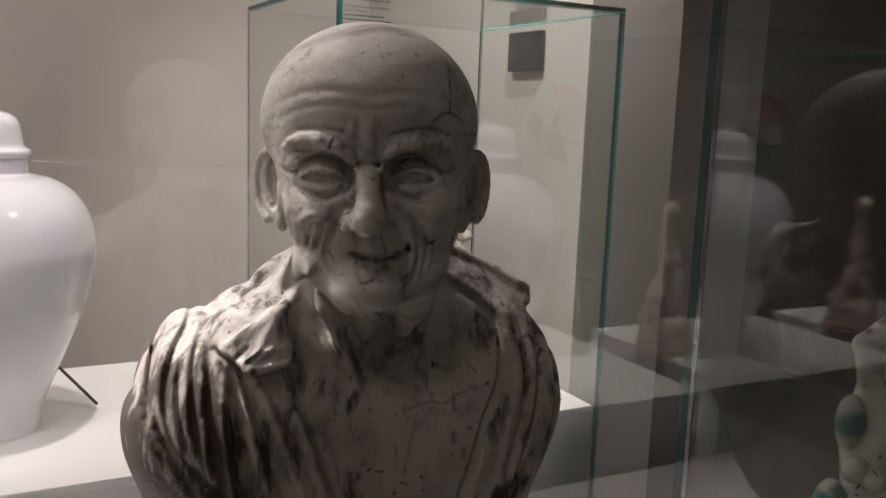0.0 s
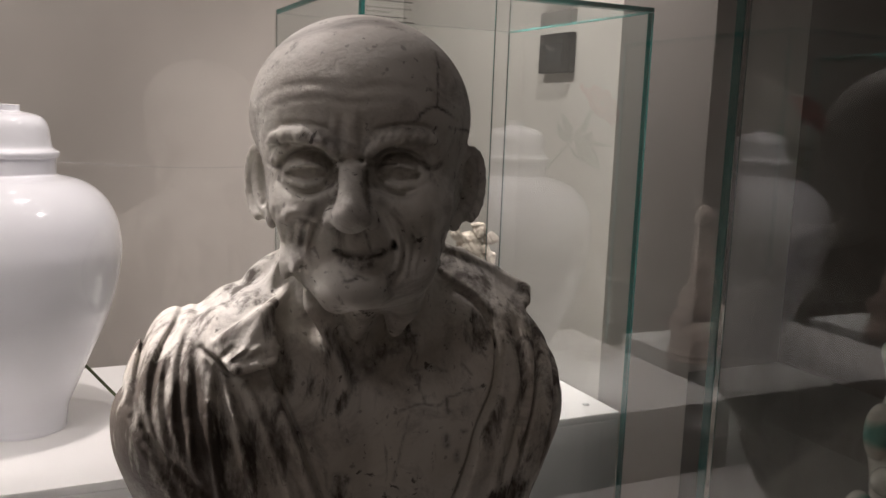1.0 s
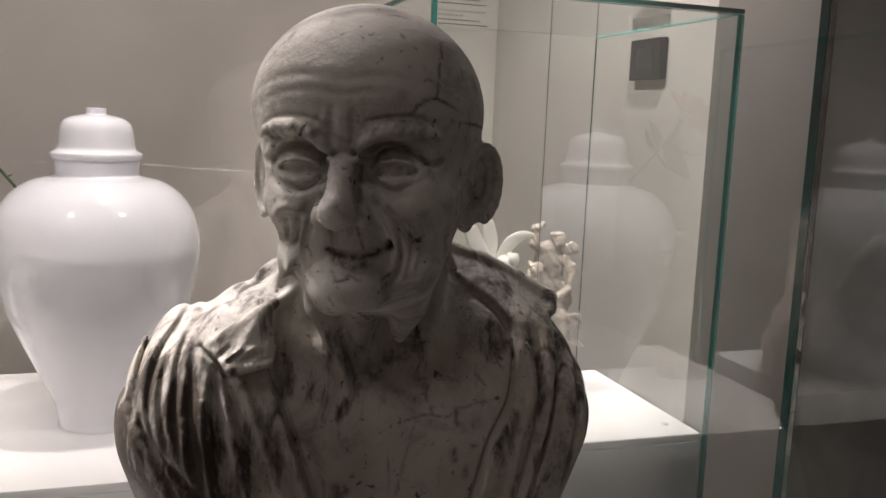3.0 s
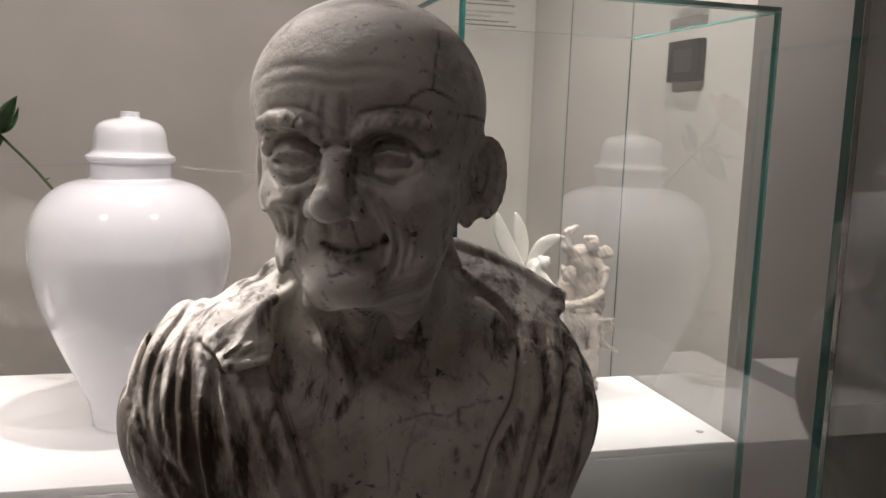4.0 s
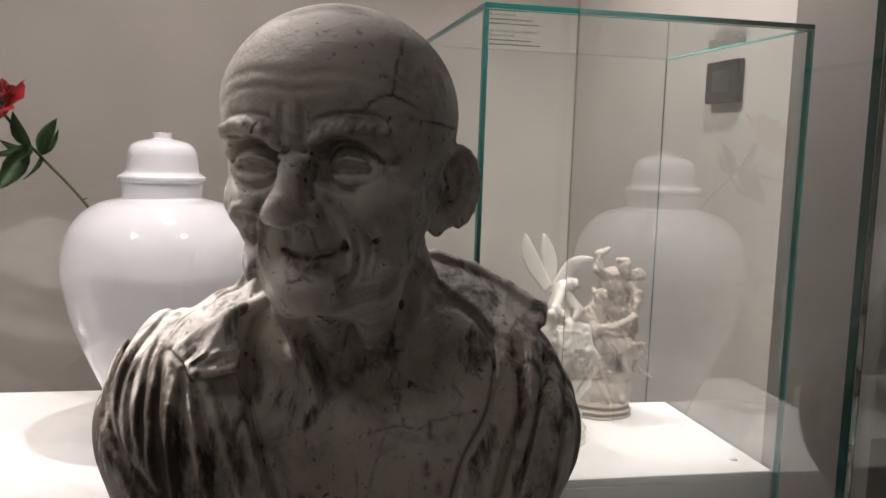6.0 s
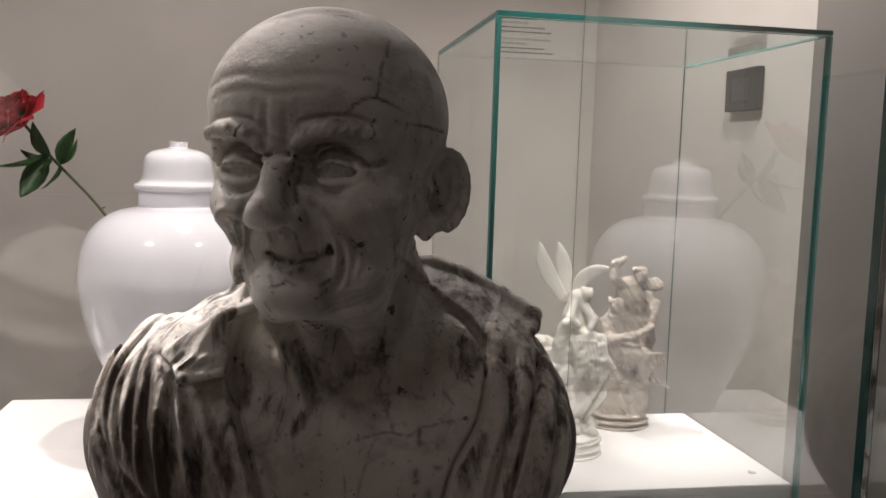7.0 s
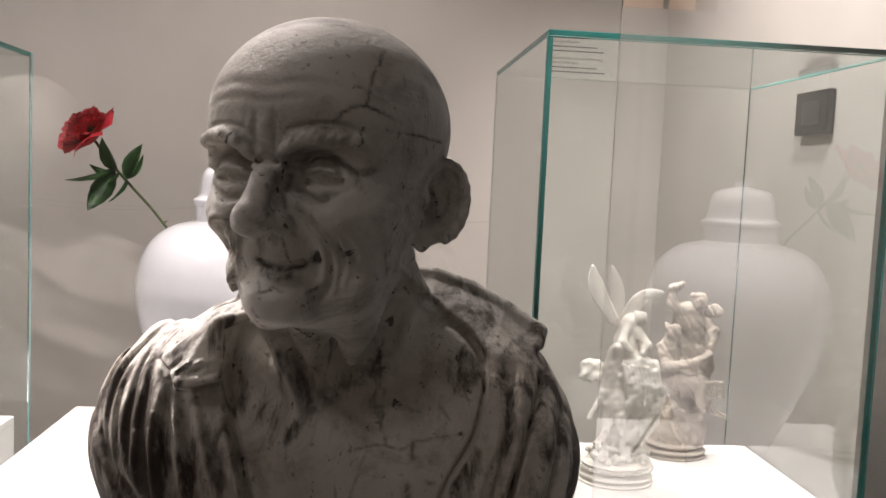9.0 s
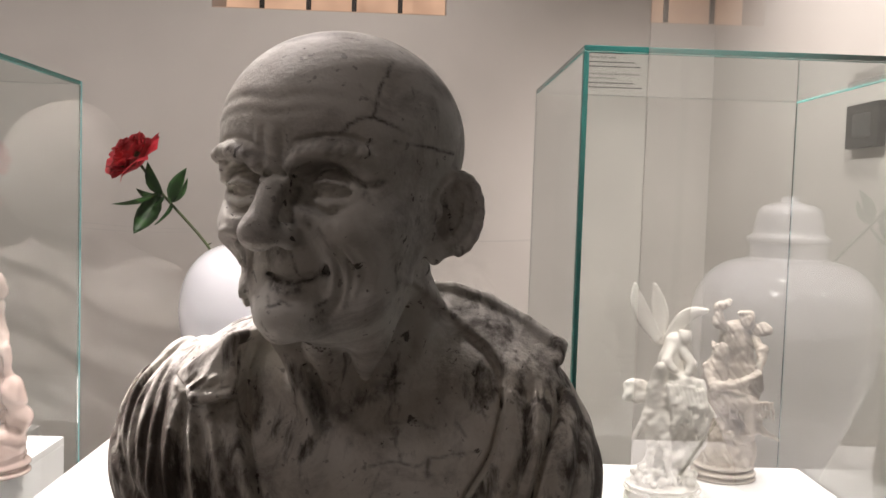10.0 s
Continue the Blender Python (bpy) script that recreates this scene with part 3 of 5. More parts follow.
def old_man():
    c = Clay((0.17, 0.63, 0.955), (0.655, 1.0, 1.625), 0.0015)

    # chest, shoulders and back
    c.ball(b(0, -0.03, -0.27), (0.14, 0.082, 0.17), 0.02, turn=TURN_B)
    for s in (-1, 1):
        c.ball(b(s * 0.121 + (0.006 if s < 0 else 0), -0.03, -0.21), (0.07, 0.066, 0.083), 0.035, turn=TURN_B)
        c.rod(b(s * 0.03, -0.035, -0.124), b(s * 0.12, -0.03, -0.165), 0.038, 0.036, 0.03)
        c.rod(b(s * 0.134 + (0.008 if s < 0 else 0), -0.025, -0.23), b(s * 0.098, -0.01, -0.36), 0.056, 0.044, 0.035)
        c.rod(b(s * 0.008, 0.036, -0.163), b(s * 0.09, 0.005, -0.135), 0.011, 0.009, 0.025)
        c.ball(b(s * 0.05, 0.02, -0.24), (0.055, 0.03, 0.05), 0.03, turn=TURN_B)

    # neck with its tendons
    c.rod(h(0, -0.03, -0.05), b(0, -0.03, -0.15), 0.045, 0.048, 0.028)
    for s in (-1, 1):
        c.chain([h(s * 0.044, -0.018, -0.06), h(s * 0.034, 0.018, -0.11), b(s * 0.013, 0.034, -0.168)], [0.012, 0.01, 0.008], 0.016)
        c.chain([h(s * 0.046, -0.03, -0.06), b(s * 0.066, -0.02, -0.13)], [0.012, 0.01], 0.016)
    c.rod(h(0, 0.04, -0.1), b(0, 0.02, -0.16), 0.012, 0.01, 0.016)

    c.blur((0.3, 0.6, 1.3), (0.56, 0.9, 1.42), 5)
    c.chain([b(-0.043, 0.046, -0.114), b(-0.0326, 0.043, -0.142), b(-0.0205, 0.045, -0.163), b(-0.0149, 0.043, -0.181)], [0.0055, 0.0052, 0.0048, 0.003], 0.004)
    c.chain([b(-0.009, 0.045, -0.128), b(-0.0015, 0.038, -0.157), b(0.0023, 0.042, -0.181)], [0.0048, 0.004, 0.0026], 0.005)
    c.chain([b(0.0624, 0.006, -0.102), b(0.0595, 0.014, -0.128), b(0.0456, 0.032, -0.152), b(0.013, 0.041, -0.1815)], [0.006, 0.0056, 0.005, 0.003], 0.006)

    c.ball(h(0.012, 0.03, -0.09), (0.036, 0.032, 0.016), 0.02, turn=TURN_H)

    # skull and face
    c.ball(h(-0.003, -0.007, 0.037), (0.089, 0.102, 0.081), 0.02, turn=TURN_H)
    c.ball(h(0, 0.028, -0.02), (0.069, 0.056, 0.075), 0.03, turn=TURN_H)
    c.ball(h(0, 0.026, -0.066), (0.05, 0.043, 0.037), 0.018, turn=TURN_H)
    c.ball(h(-0.001, 0.067, -0.089), (0.023, 0.02, 0.0165), 0.012, turn=TURN_H)
    for s in (-1, 1):
        c.ball(h(s * 0.045, 0.053, -0.03), (0.023, 0.026, 0.02), 0.014, turn=TURN_H)
        c.ball(h(s * 0.038, 0.073, -0.031), (0.014, 0.012, 0.011), 0.01, turn=TURN_H)
        c.rod(h(s * 0.063, 0.0, -0.025), h(s * 0.041, 0.035, -0.075), 0.012, 0.012, 0.018)
        c.rod(h(s * 0.05, 0.038, -0.035), h(s * 0.037, 0.043, -0.085), 0.013, 0.011, 0.014)
    c.ball(h(0.001, 0.053, -0.054), (0.031, 0.022, 0.02), 0.01, turn=TURN_H)

    # eye hollows, brows, eyes and lids
    for s in (-1, 1):
        c.ball(face(s * 0.032, 0.099, -0.004), (0.026, 0.034, 0.0205), 0.003, True, TURN_H)
        c.ball(face(s * 0.017, 0.098, -0.004), (0.0105, 0.03, 0.013), 0.004, True, TURN_H)
        c.chain([face(s * 0.0095, 0.089, 0.003), face(s * 0.0135, 0.0915, 0.011), face(s * 0.021, 0.0915, 0.0175), face(s * 0.034, 0.0885, 0.0205), face(s * 0.047, 0.0815, 0.021), face(s * 0.056, 0.074, 0.0195), face(s * 0.062, 0.066, 0.0165)],
                [0.0042, 0.0052, 0.0058, 0.0056, 0.0052, 0.0048, 0.003], 0.0022)
        c.chain([face(s * 0.018, 0.0865, 0.0235), face(s * 0.034, 0.0835, 0.0268), face(s * 0.05, 0.0745, 0.0262)], [0.0036, 0.004, 0.0032], 0.005)
        c.chain([face(s * 0.022, 0.079, 0.0125), face(s * 0.036, 0.0805, 0.0135), face(s * 0.05, 0.073, 0.0105), face(s * 0.059, 0.062, 0.003)], [0.0028, 0.0038, 0.0042, 0.003], 0.003)
        c.ball(face(s * 0.033, 0.0605, -0.0035), (0.0175, 0.0205, 0.0155), 0.0012, turn=TURN_H)
        c.chain([face(s * 0.0165, 0.068, -0.0045), face(s * 0.025, 0.0795, -0.0005), face(s * 0.034, 0.0825, 0.0003), face(s * 0.0435, 0.078, -0.0015), face(s * 0.0515, 0.065, -0.0065)], [0.0014, 0.0018, 0.002, 0.0018, 0.0014], 0.0015)
        c.chain([face(s * 0.0165, 0.067, -0.0065), face(s * 0.025, 0.076, -0.0125), face(s * 0.034, 0.078, -0.0145), face(s * 0.0435, 0.0735, -0.013), face(s * 0.0515, 0.064, -0.0075)], [0.0015, 0.0022, 0.0026, 0.0024, 0.0015], 0.0018)
        c.chain([face(s * 0.016, 0.072, -0.0195), face(s * 0.03, 0.0755, -0.0265), face(s * 0.047, 0.068, -0.0235)], 0.003, 0.005)

        def opening(x, y, z, s=s):
            u, f, w = in_frame(FACE, x, y, z)
            du = (u - s * 0.034) / 0.0165
            half = 0.0056 * np.clip(1 - du * du, 0, 1)
            return 0.0028 * np.clip((half - np.abs(w + 0.0062)) / 0.0016, 0, 1) * (f > 0.05)
        mid = face(s * 0.034, 0.072, -0.006)
        c.push([k - 0.024 for k in mid], [k + 0.024 for k in mid], opening)
        etch(c, FACE, [(s * 0.034 + 0.0052 * math.cos(a), -0.0045 + 0.005 * math.sin(a)) for a in np.linspace(2.9, 6.5, 7)], 0.0011, 0.0013, 0.05, taper=False)

    # nose
    c.chain([face(0, 0.08, 0.006), face(0, 0.094, -0.008), face(0.001, 0.107, -0.028)], [0.007, 0.0078, 0.0105], 0.0045)
    c.ball(face(0.001, 0.1085, -0.034), (0.014, 0.013, 0.0122), 0.004, turn=TURN_H)
    for s in (-1, 1):
        c.ball(face(s * 0.0138, 0.093, -0.036), (0.0082, 0.0125, 0.009), 0.005, turn=TURN_H)
        c.ball(face(s * 0.0082, 0.098, -0.0465), (0.0045, 0.0075, 0.005), 0.002, True, TURN_H)

    # mouth: full upper lip over a dark gap, lower lip and the chin below
    c.ball(lip(0, 0.0705, -0.0535), (0.0225, 0.0185, 0.0145), 0.006, turn=TURN_H)
    c.ball(lip(0, 0.0665, -0.0725), (0.021, 0.018, 0.011), 0.006, turn=TURN_H)
    c.chain([lip(-0.0255, 0.072, -0.0575), lip(-0.013, 0.0845, -0.063), lip(0, 0.089, -0.0645), lip(0.014, 0.0845, -0.063), lip(0.0275, 0.071, -0.056)], [0.0018, 0.0027, 0.0034, 0.003, 0.0018], 0.001, True)
    c.chain([lip(-0.02, 0.0755, -0.0555), lip(-0.009, 0.084, -0.058), lip(0.001, 0.0865, -0.059), lip(0.01, 0.084, -0.058), lip(0.022, 0.0745, -0.055)], [0.002, 0.0024, 0.0028, 0.0024, 0.002], 0.003)
    c.ball(face(-0.002, 0.062, -0.0905), (0.022, 0.02, 0.0155), 0.016, turn=TURN_H)
    etch(c, FACE, [(-0.014, -0.079), (0.002, -0.081), (0.018, -0.079)], 0.004, 0.0016)

    # ears
    for s in (-1, 1):
        tilt = TURN_H @ Matrix.Rotation(radians(s * -32), 3, "Z") @ Matrix.Rotation(radians(-14), 3, "X")
        root = Vector(h(s * 0.081, -0.0145, -0.0165))

        def ear(out, back, up):
            return tuple(root + tilt @ Vector((s * out, back, up)))
        c.ball(ear(0, 0, 0), (0.0085, 0.023, 0.032), 0.009, turn=tilt)
        c.ball(ear(0.0085, -0.003, 0.002), (0.0125, 0.0165, 0.0235), 0.0015, True, tilt)
        c.ball(ear(-0.012, -0.002, -0.004), (0.0085, 0.02, 0.024), 0.006, turn=tilt)
        c.ball(ear(0.004, -0.007, -0.004), (0.0145, 0.0115, 0.0145), 0.0015, True, tilt)
        c.chain([ear(0.006, 0.0225 * math.cos(a), 0.029 * math.sin(a)) for a in np.linspace(-1.1, 3.4, 14)], 0.0038, 0.0018)
        c.chain([ear(0.003, 0.011 * math.cos(a), 0.003 + 0.019 * math.sin(a)) for a in np.linspace(-1.0, 1.7, 8)], 0.0022, 0.002)
        c.ball(ear(0.0, -0.006, -0.0315), (0.0055, 0.008, 0.0085), 0.006, turn=TURN_H)
        c.ball(ear(0.004, -0.016, -0.002), (0.0045, 0.005, 0.008), 0.004, turn=TURN_H)

    # wrinkles of the brow
    etch(c, FACE, [(-0.072, 0.047), (-0.052, 0.055), (-0.025, 0.0575), (0, 0.0535), (0.025, 0.0565), (0.052, 0.053), (0.066, 0.047)], 0.003, 0.0009)
    etch(c, FACE, [(-0.07, 0.055), (-0.05, 0.062), (-0.022, 0.0635), (0.005, 0.0605), (0.03, 0.0625), (0.05, 0.06)], 0.0044, -0.0004)
    etch(c, FACE, [(-0.066, 0.036), (-0.048, 0.045), (-0.022, 0.0465), (0, 0.0435), (0.025, 0.0455), (0.05, 0.041)], 0.0024, 0.0009)
    etch(c, FACE, [(-0.066, 0.042), (-0.048, 0.05), (-0.022, 0.052), (0, 0.0485), (0.025, 0.051), (0.05, 0.047)], 0.0034, -0.0003)
    for s in (-1, 1):
        etch(c, FACE, [(s * 0.0075, 0.034), (s * 0.0085, 0.022), (s * 0.006, 0.008)], 0.0026, 0.003)
        etch(c, FACE, [(s * 0.015, 0.038), (s * 0.0155, 0.03), (s * 0.021, 0.022)], 0.0026, 0.0012)
        etch(c, FACE, [(s * 0.002, 0.032), (s * 0.002, 0.016)], 0.0026, -0.0016)
        # lid crease and corner of the eye
        etch(c, FACE, [(s * 0.0155, 0.002), (s * 0.023, 0.0095), (s * 0.034, 0.0115), (s * 0.045, 0.008), (s * 0.054, -0.001)], 0.002, 0.005, 0.03, taper=False)
        etch(c, FACE, [(s * 0.016, -0.012), (s * 0.027, -0.0195), (s * 0.04, -0.0205), (s * 0.053, -0.012)], 0.002, 0.003)
        etch(c, FACE, [(s * 0.053, -0.002), (s * 0.061, -0.002), (s * 0.066, 0.002)], 0.002, 0.0024)
        # upper edge of the brow
        etch(c, FACE, [(s * 0.0115, 0.0205), (s * 0.019, 0.0265), (s * 0.033, 0.0295), (s * 0.049, 0.0295), (s * 0.06, 0.0255)], 0.0017, 0.0032)
        for j in range(7):
            v = 0.016 + 0.006 * j
            rise = 0.0195 + 0.0015 * math.sin(j * 0.5)
            etch(c, FACE, [(s * v, rise - 0.004), (s * (v + 0.004), rise + 0.0035)], 0.0011, 0.0013, 0.03)
        # cheek folds
        etch(c, FACE, [(s * 0.0185, -0.028), (s * 0.025, -0.042), (s * 0.031, -0.056), (s * 0.0315, -0.07)], 0.003, 0.0042)
        etch(c, FACE, [(s * 0.024, -0.03), (s * 0.034, -0.045), (s * 0.0385, -0.06), (s * 0.036, -0.078), (s * 0.028, -0.09)], 0.0026, 0.0042)
        etch(c, FACE, [(s * 0.03, -0.046), (s * 0.0348, -0.06), (s * 0.033, -0.074)], 0.003, -0.002)
        etch(c, FACE, [(s * 0.042, -0.042), (s * 0.0455, -0.06), (s * 0.042, -0.08)], 0.0025, 0.004, 0.03)
        etch(c, FACE, [(s * 0.05, -0.044), (s * 0.052, -0.06), (s * 0.047, -0.078)], 0.0024, 0.0026, 0.03)
        etch(c, FACE, [(s * 0.0575, -0.034), (s * 0.059, -0.052), (s * 0.053, -0.072)], 0.0024, 0.002, 0.03)
        etch(c, FACE, [(s * 0.0475, -0.042), (s * 0.049, -0.06), (s * 0.045, -0.076)], 0.0026, -0.0008, 0.02)
        etch(c, FACE, [(s * 0.066, -0.02), (s * 0.0665, -0.045), (s * 0.061, -0.07)], 0.004, 0.0022, -0.03)
        # sunken temples
        etch(c, FACE, [(s * 0.074, 0.034), (s * 0.0745, 0.01), (s * 0.071, -0.012)], 0.008, 0.0034, -0.02)
    for k, points in enumerate(([(-0.045, -0.05), (-0.05, -0.065), (-0.044, -0.085), (-0.034, -0.1)], [(-0.037, -0.05), (-0.042, -0.068), (-0.036, -0.088), (-0.026, -0.1)])):
        etch(c, FACE, points, 0.002, 0.003, 0.04)
        etch(c, FACE, [(u + 0.0042, w) for u, w in points], 0.0022, -0.0012, 0.04)
    etch(c, FACE, [(-0.03, -0.036), (-0.042, -0.033), (-0.052, -0.04)], 0.0035, -0.0032)
    etch(c, FACE, [(-0.028, -0.041), (-0.038, -0.0385), (-0.047, -0.046)], 0.0022, 0.0026)
    etch(c, FACE, [(-0.016, 0.003), (0, 0.0055), (0.016, 0.003)], 0.0024, 0.0046)
    etch(c, FACE, [(-0.006, -0.049), (-0.0045, -0.058)], 0.002, 0.0014)
    etch(c, FACE, [(-0.04, -0.094), (-0.02, -0.106), (0, -0.11), (0.015, -0.11)], 0.0055, 0.0035)
    etch(c, FACE, [(0.03, -0.092), (0.045, -0.084), (0.055, -0.07)], 0.004, 0.0012)

    # the near side of the jaw runs in one line to the chin
    jaw = h(-0.054, 0.053, -0.087)
    c.push([k - 0.045 for k in jaw], [k + 0.045 for k in jaw], lambda x, y, z: 0.017 * bump_at(x, y, z, jaw, 0.0115))
    c.rod(h(-0.036, 0.05, -0.074), h(-0.018, 0.057, -0.098), 0.0115, 0.0125, 0.012)

    # hollow over the breastbone and the line of the chest
    g = b(0.004, 0.045, -0.158)
    c.push([k - 0.06 for k in g], [k + 0.06 for k in g], lambda x, y, z: 0.017 * bump_at(x, y, z, g, 0.018))
    etch(c, BODY, [(-0.021, -0.136), (-0.0125, -0.157), (-0.006, -0.178)], 0.0062, 0.009)
    etch(c, BODY, [(0.013, -0.138), (0.019, -0.156), (0.012, -0.176)], 0.009, 0.007)
    etch(c, BODY, [(-0.05, -0.13), (-0.038, -0.155), (-0.026, -0.178)], 0.006, 0.004)
    etch(c, BODY, [(-0.02, -0.186), (-0.045, -0.18), (-0.066, -0.168)], 0.007, -0.003)
    etch(c, BODY, [(0.024, -0.187), (0.05, -0.18), (0.085, -0.165)], 0.008, -0.0035)
    g2 = b(-0.035, 0.03, -0.13)
    c.push([k - 0.06 for k in g2], [k + 0.06 for k in g2], lambda x, y, z: 0.004 * bump_at(x, y, z, g2, 0.018))
    g3 = b(0.04, 0.03, -0.125)
    c.push([k - 0.06 for k in g3], [k + 0.06 for k in g3], lambda x, y, z: 0.005 * bump_at(x, y, z, g3, 0.02))
    etch(c, BODY, [(0.002, -0.19), (0.004, -0.24), (0.0, -0.3)], 0.012, 0.003)

    # open shirt: cloth stands proud of the skin on both sides of the opening
    def cloth(x, y, z):
        u, f, w = in_frame(BODY, x, y, z)
        over = covered(u, f, w)
        fine = np.sin(190 * (u - 0.3 * w * np.sign(u)) + 4 * np.sin(19 * w + 20 * f)) * np.sin(40 * w + 30 * u)
        behind = np.sin(80 * u + 30 * w) * np.clip(-f / 0.03, 0, 1)
        return -over * (0.008 + 0.0008 * fine + 0.002 * behind)

    c.push((0.1, 0.5, 1.0), (0.8, 1.1, 1.45), cloth)

    etch(c, BODY, [(-0.066, -0.104), (-0.0725, -0.129), (-0.072, -0.169), (-0.056, -0.2155), (-0.043, -0.257), (-0.03, -0.3)], 0.0019, 0.006, 0.0, taper=False)
    etch(c, BODY, [(0.075, -0.094), (0.107, -0.1154), (0.122, -0.1365), (0.1242, -0.16), (0.1166, -0.194), (0.098, -0.226), (0.088, -0.261), (0.075, -0.3)], 0.0019, 0.006, -0.03, taper=False)
    etch(c, BODY, [(-0.078, -0.172), (-0.062, -0.2155), (-0.049, -0.257)], 0.0025, -0.0022, 0.0)

    # folds over the near shoulder and below the lapel: ridge, then the valley beside it
    FOLDS = [
        ([(-0.19, -0.186), (-0.172, -0.216), (-0.141, -0.246), (-0.12, -0.27)], 0.005, 0.004),
        ([(-0.12, -0.158), (-0.126, -0.195), (-0.12, -0.254), (-0.11, -0.3)], 0.0032, -0.005),
        ([(-0.118, -0.162), (-0.117, -0.2), (-0.11, -0.26)], 0.0028, 0.0062),
        ([(-0.114, -0.163), (-0.107, -0.195), (-0.094, -0.249), (-0.08, -0.3)], 0.0034, -0.0055),
        ([(-0.11, -0.162), (-0.099, -0.195), (-0.084, -0.249), (-0.07, -0.3)], 0.003, 0.0055),
        ([(-0.1, -0.166), (-0.086, -0.2), (-0.068, -0.25), (-0.055, -0.3)], 0.0034, -0.0034),
        ([(-0.094, -0.168), (-0.077, -0.205), (-0.058, -0.25), (-0.046, -0.29)], 0.0026, 0.003),
        ([(-0.138, -0.2), (-0.14, -0.23), (-0.13, -0.27)], 0.0036, -0.004),
        # far side: gathers under the collar band and long drapes
        ([(0.131, -0.15), (0.134, -0.19), (0.122, -0.23), (0.112, -0.3)], 0.0036, -0.003),
        ([(0.142, -0.15), (0.143, -0.19), (0.133, -0.235), (0.12, -0.3)], 0.0028, 0.0048),
        ([(0.152, -0.148), (0.152, -0.185), (0.142, -0.23), (0.13, -0.3)], 0.004, -0.004),
        ([(0.169, -0.15), (0.161, -0.179), (0.151, -0.212), (0.141, -0.253), (0.13, -0.3)], 0.0026, 0.0095),
        ([(0.178, -0.16), (0.174, -0.2), (0.165, -0.25)], 0.005, -0.003),
        ([(0.185, -0.175), (0.18, -0.215), (0.168, -0.265)], 0.0026, 0.0034),
    ]
    outer = [(-0.084, -0.083), (-0.125, -0.1), (-0.158, -0.127), (-0.18, -0.158), (-0.184, -0.2), (-0.16, -0.255)]
    inner = [(-0.1, -0.1), (-0.12, -0.122), (-0.128, -0.146), (-0.13, -0.175), (-0.13, -0.21), (-0.122, -0.27)]
    for k in range(11):
        s = (k + 0.25 * math.sin(2.4 * k)) / 10
        points = [(p[0] + (q[0] - p[0]) * s + 0.0022 * math.sin(3.1 * k + n), p[1] + (q[1] - p[1]) * s + 0.005 * math.sin(1.7 * k)) for n, (p, q) in enumerate(zip(outer, inner))]
        FOLDS.append((points[1:] if k < 4 else points, 0.003, -0.0016 if k % 2 == 0 else 0.0036 + 0.001 * math.sin(k)))
    for points, r, depth in FOLDS:
        etch(c, BODY, points, r, depth, -0.09)
    for k in range(9):
        u0 = 0.126 + 0.005 * k
        etch(c, BODY, [(u0, -0.133 - 0.0016 * k), (u0 + 0.002, -0.15 - 0.0012 * k)], 0.0014, 0.0032, -0.06)

    # lapel with its gathered tip, and the turned-out collar on the far side
    c.plate(b(-0.058, 0.0, -0.108), b(-0.125, 0.03, -0.148), b(-0.078, 0.047, -0.113), 0.004, 0.003)
    c.plate(b(-0.078, 0.047, -0.113), b(-0.125, 0.03, -0.148), b(-0.106, 0.05, -0.162), 0.004, 0.003)
    c.plate(b(-0.078, 0.047, -0.113), b(-0.106, 0.05, -0.162), b(-0.075, 0.056, -0.15), 0.004, 0.003)
    c.plate(b(-0.075, -0.04, -0.098), b(-0.058, 0.0, -0.105), b(-0.12, 0.025, -0.14), 0.004, 0.006)
    c.chain([b(-0.124, 0.033, -0.149), b(-0.106, 0.05, -0.161), b(-0.078, 0.058, -0.153)], [0.0045, 0.0065, 0.005], 0.004)
    for k in range(4):
        c.rod(b(-0.112 + 0.009 * k, 0.05, -0.155), b(-0.096 + 0.009 * k, 0.058, -0.14), 0.0022, 0.0018, 0.002)
    upper = [b(0.05, -0.036, -0.076), b(0.08, -0.04, -0.077), b(0.11, -0.038, -0.086), b(0.14, -0.03, -0.101), b(0.168, -0.02, -0.118)]
    lower = [b(0.05, -0.024, -0.085), b(0.078, -0.018, -0.094), b(0.105, -0.007, -0.111), b(0.13, 0.006, -0.131), b(0.16, -0.004, -0.137)]
    for k in range(4):
        c.plate(upper[k], lower[k], lower[k + 1], 0.0036, 0.002)
        c.plate(upper[k], upper[k + 1], lower[k + 1], 0.0036, 0.002)
    c.chain([b(0.05, -0.036, -0.075), b(0.08, -0.04, -0.076), b(0.11, -0.038, -0.085), b(0.14, -0.03, -0.1), b(0.168, -0.02, -0.117), b(0.168, -0.012, -0.128)], [0.006, 0.0065, 0.0065, 0.006, 0.0065, 0.0045], 0.003)
    c.chain([b(-0.08, -0.04, -0.1), b(-0.03, -0.08, -0.085), b(0.04, -0.08, -0.084), b(0.107, -0.05, -0.097)], 0.013, 0.01)

    c.blur(tuple(np.minimum(b(-0.15, -0.05, -0.18), b(-0.05, 0.08, -0.18))), tuple(np.maximum(b(-0.15, -0.05, -0.06), b(-0.05, 0.08, -0.06))), 2)
    c.blur(tuple(np.minimum(b(0.05, -0.06, -0.145), b(0.175, 0.05, -0.145))), tuple(np.maximum(b(0.05, -0.06, -0.06), b(0.185, 0.05, -0.06))), 3)
    for k in range(4):
        etch(c, BODY, [(-0.116 + 0.01 * k, -0.152), (-0.106 + 0.01 * k, -0.143 - 0.002 * k)], 0.0016, 0.0024, 0.0)
    etch(c, BODY, [(-0.128, -0.147), (-0.116, -0.156), (-0.104, -0.167), (-0.08, -0.16)], 0.0028, 0.0075, 0.0)

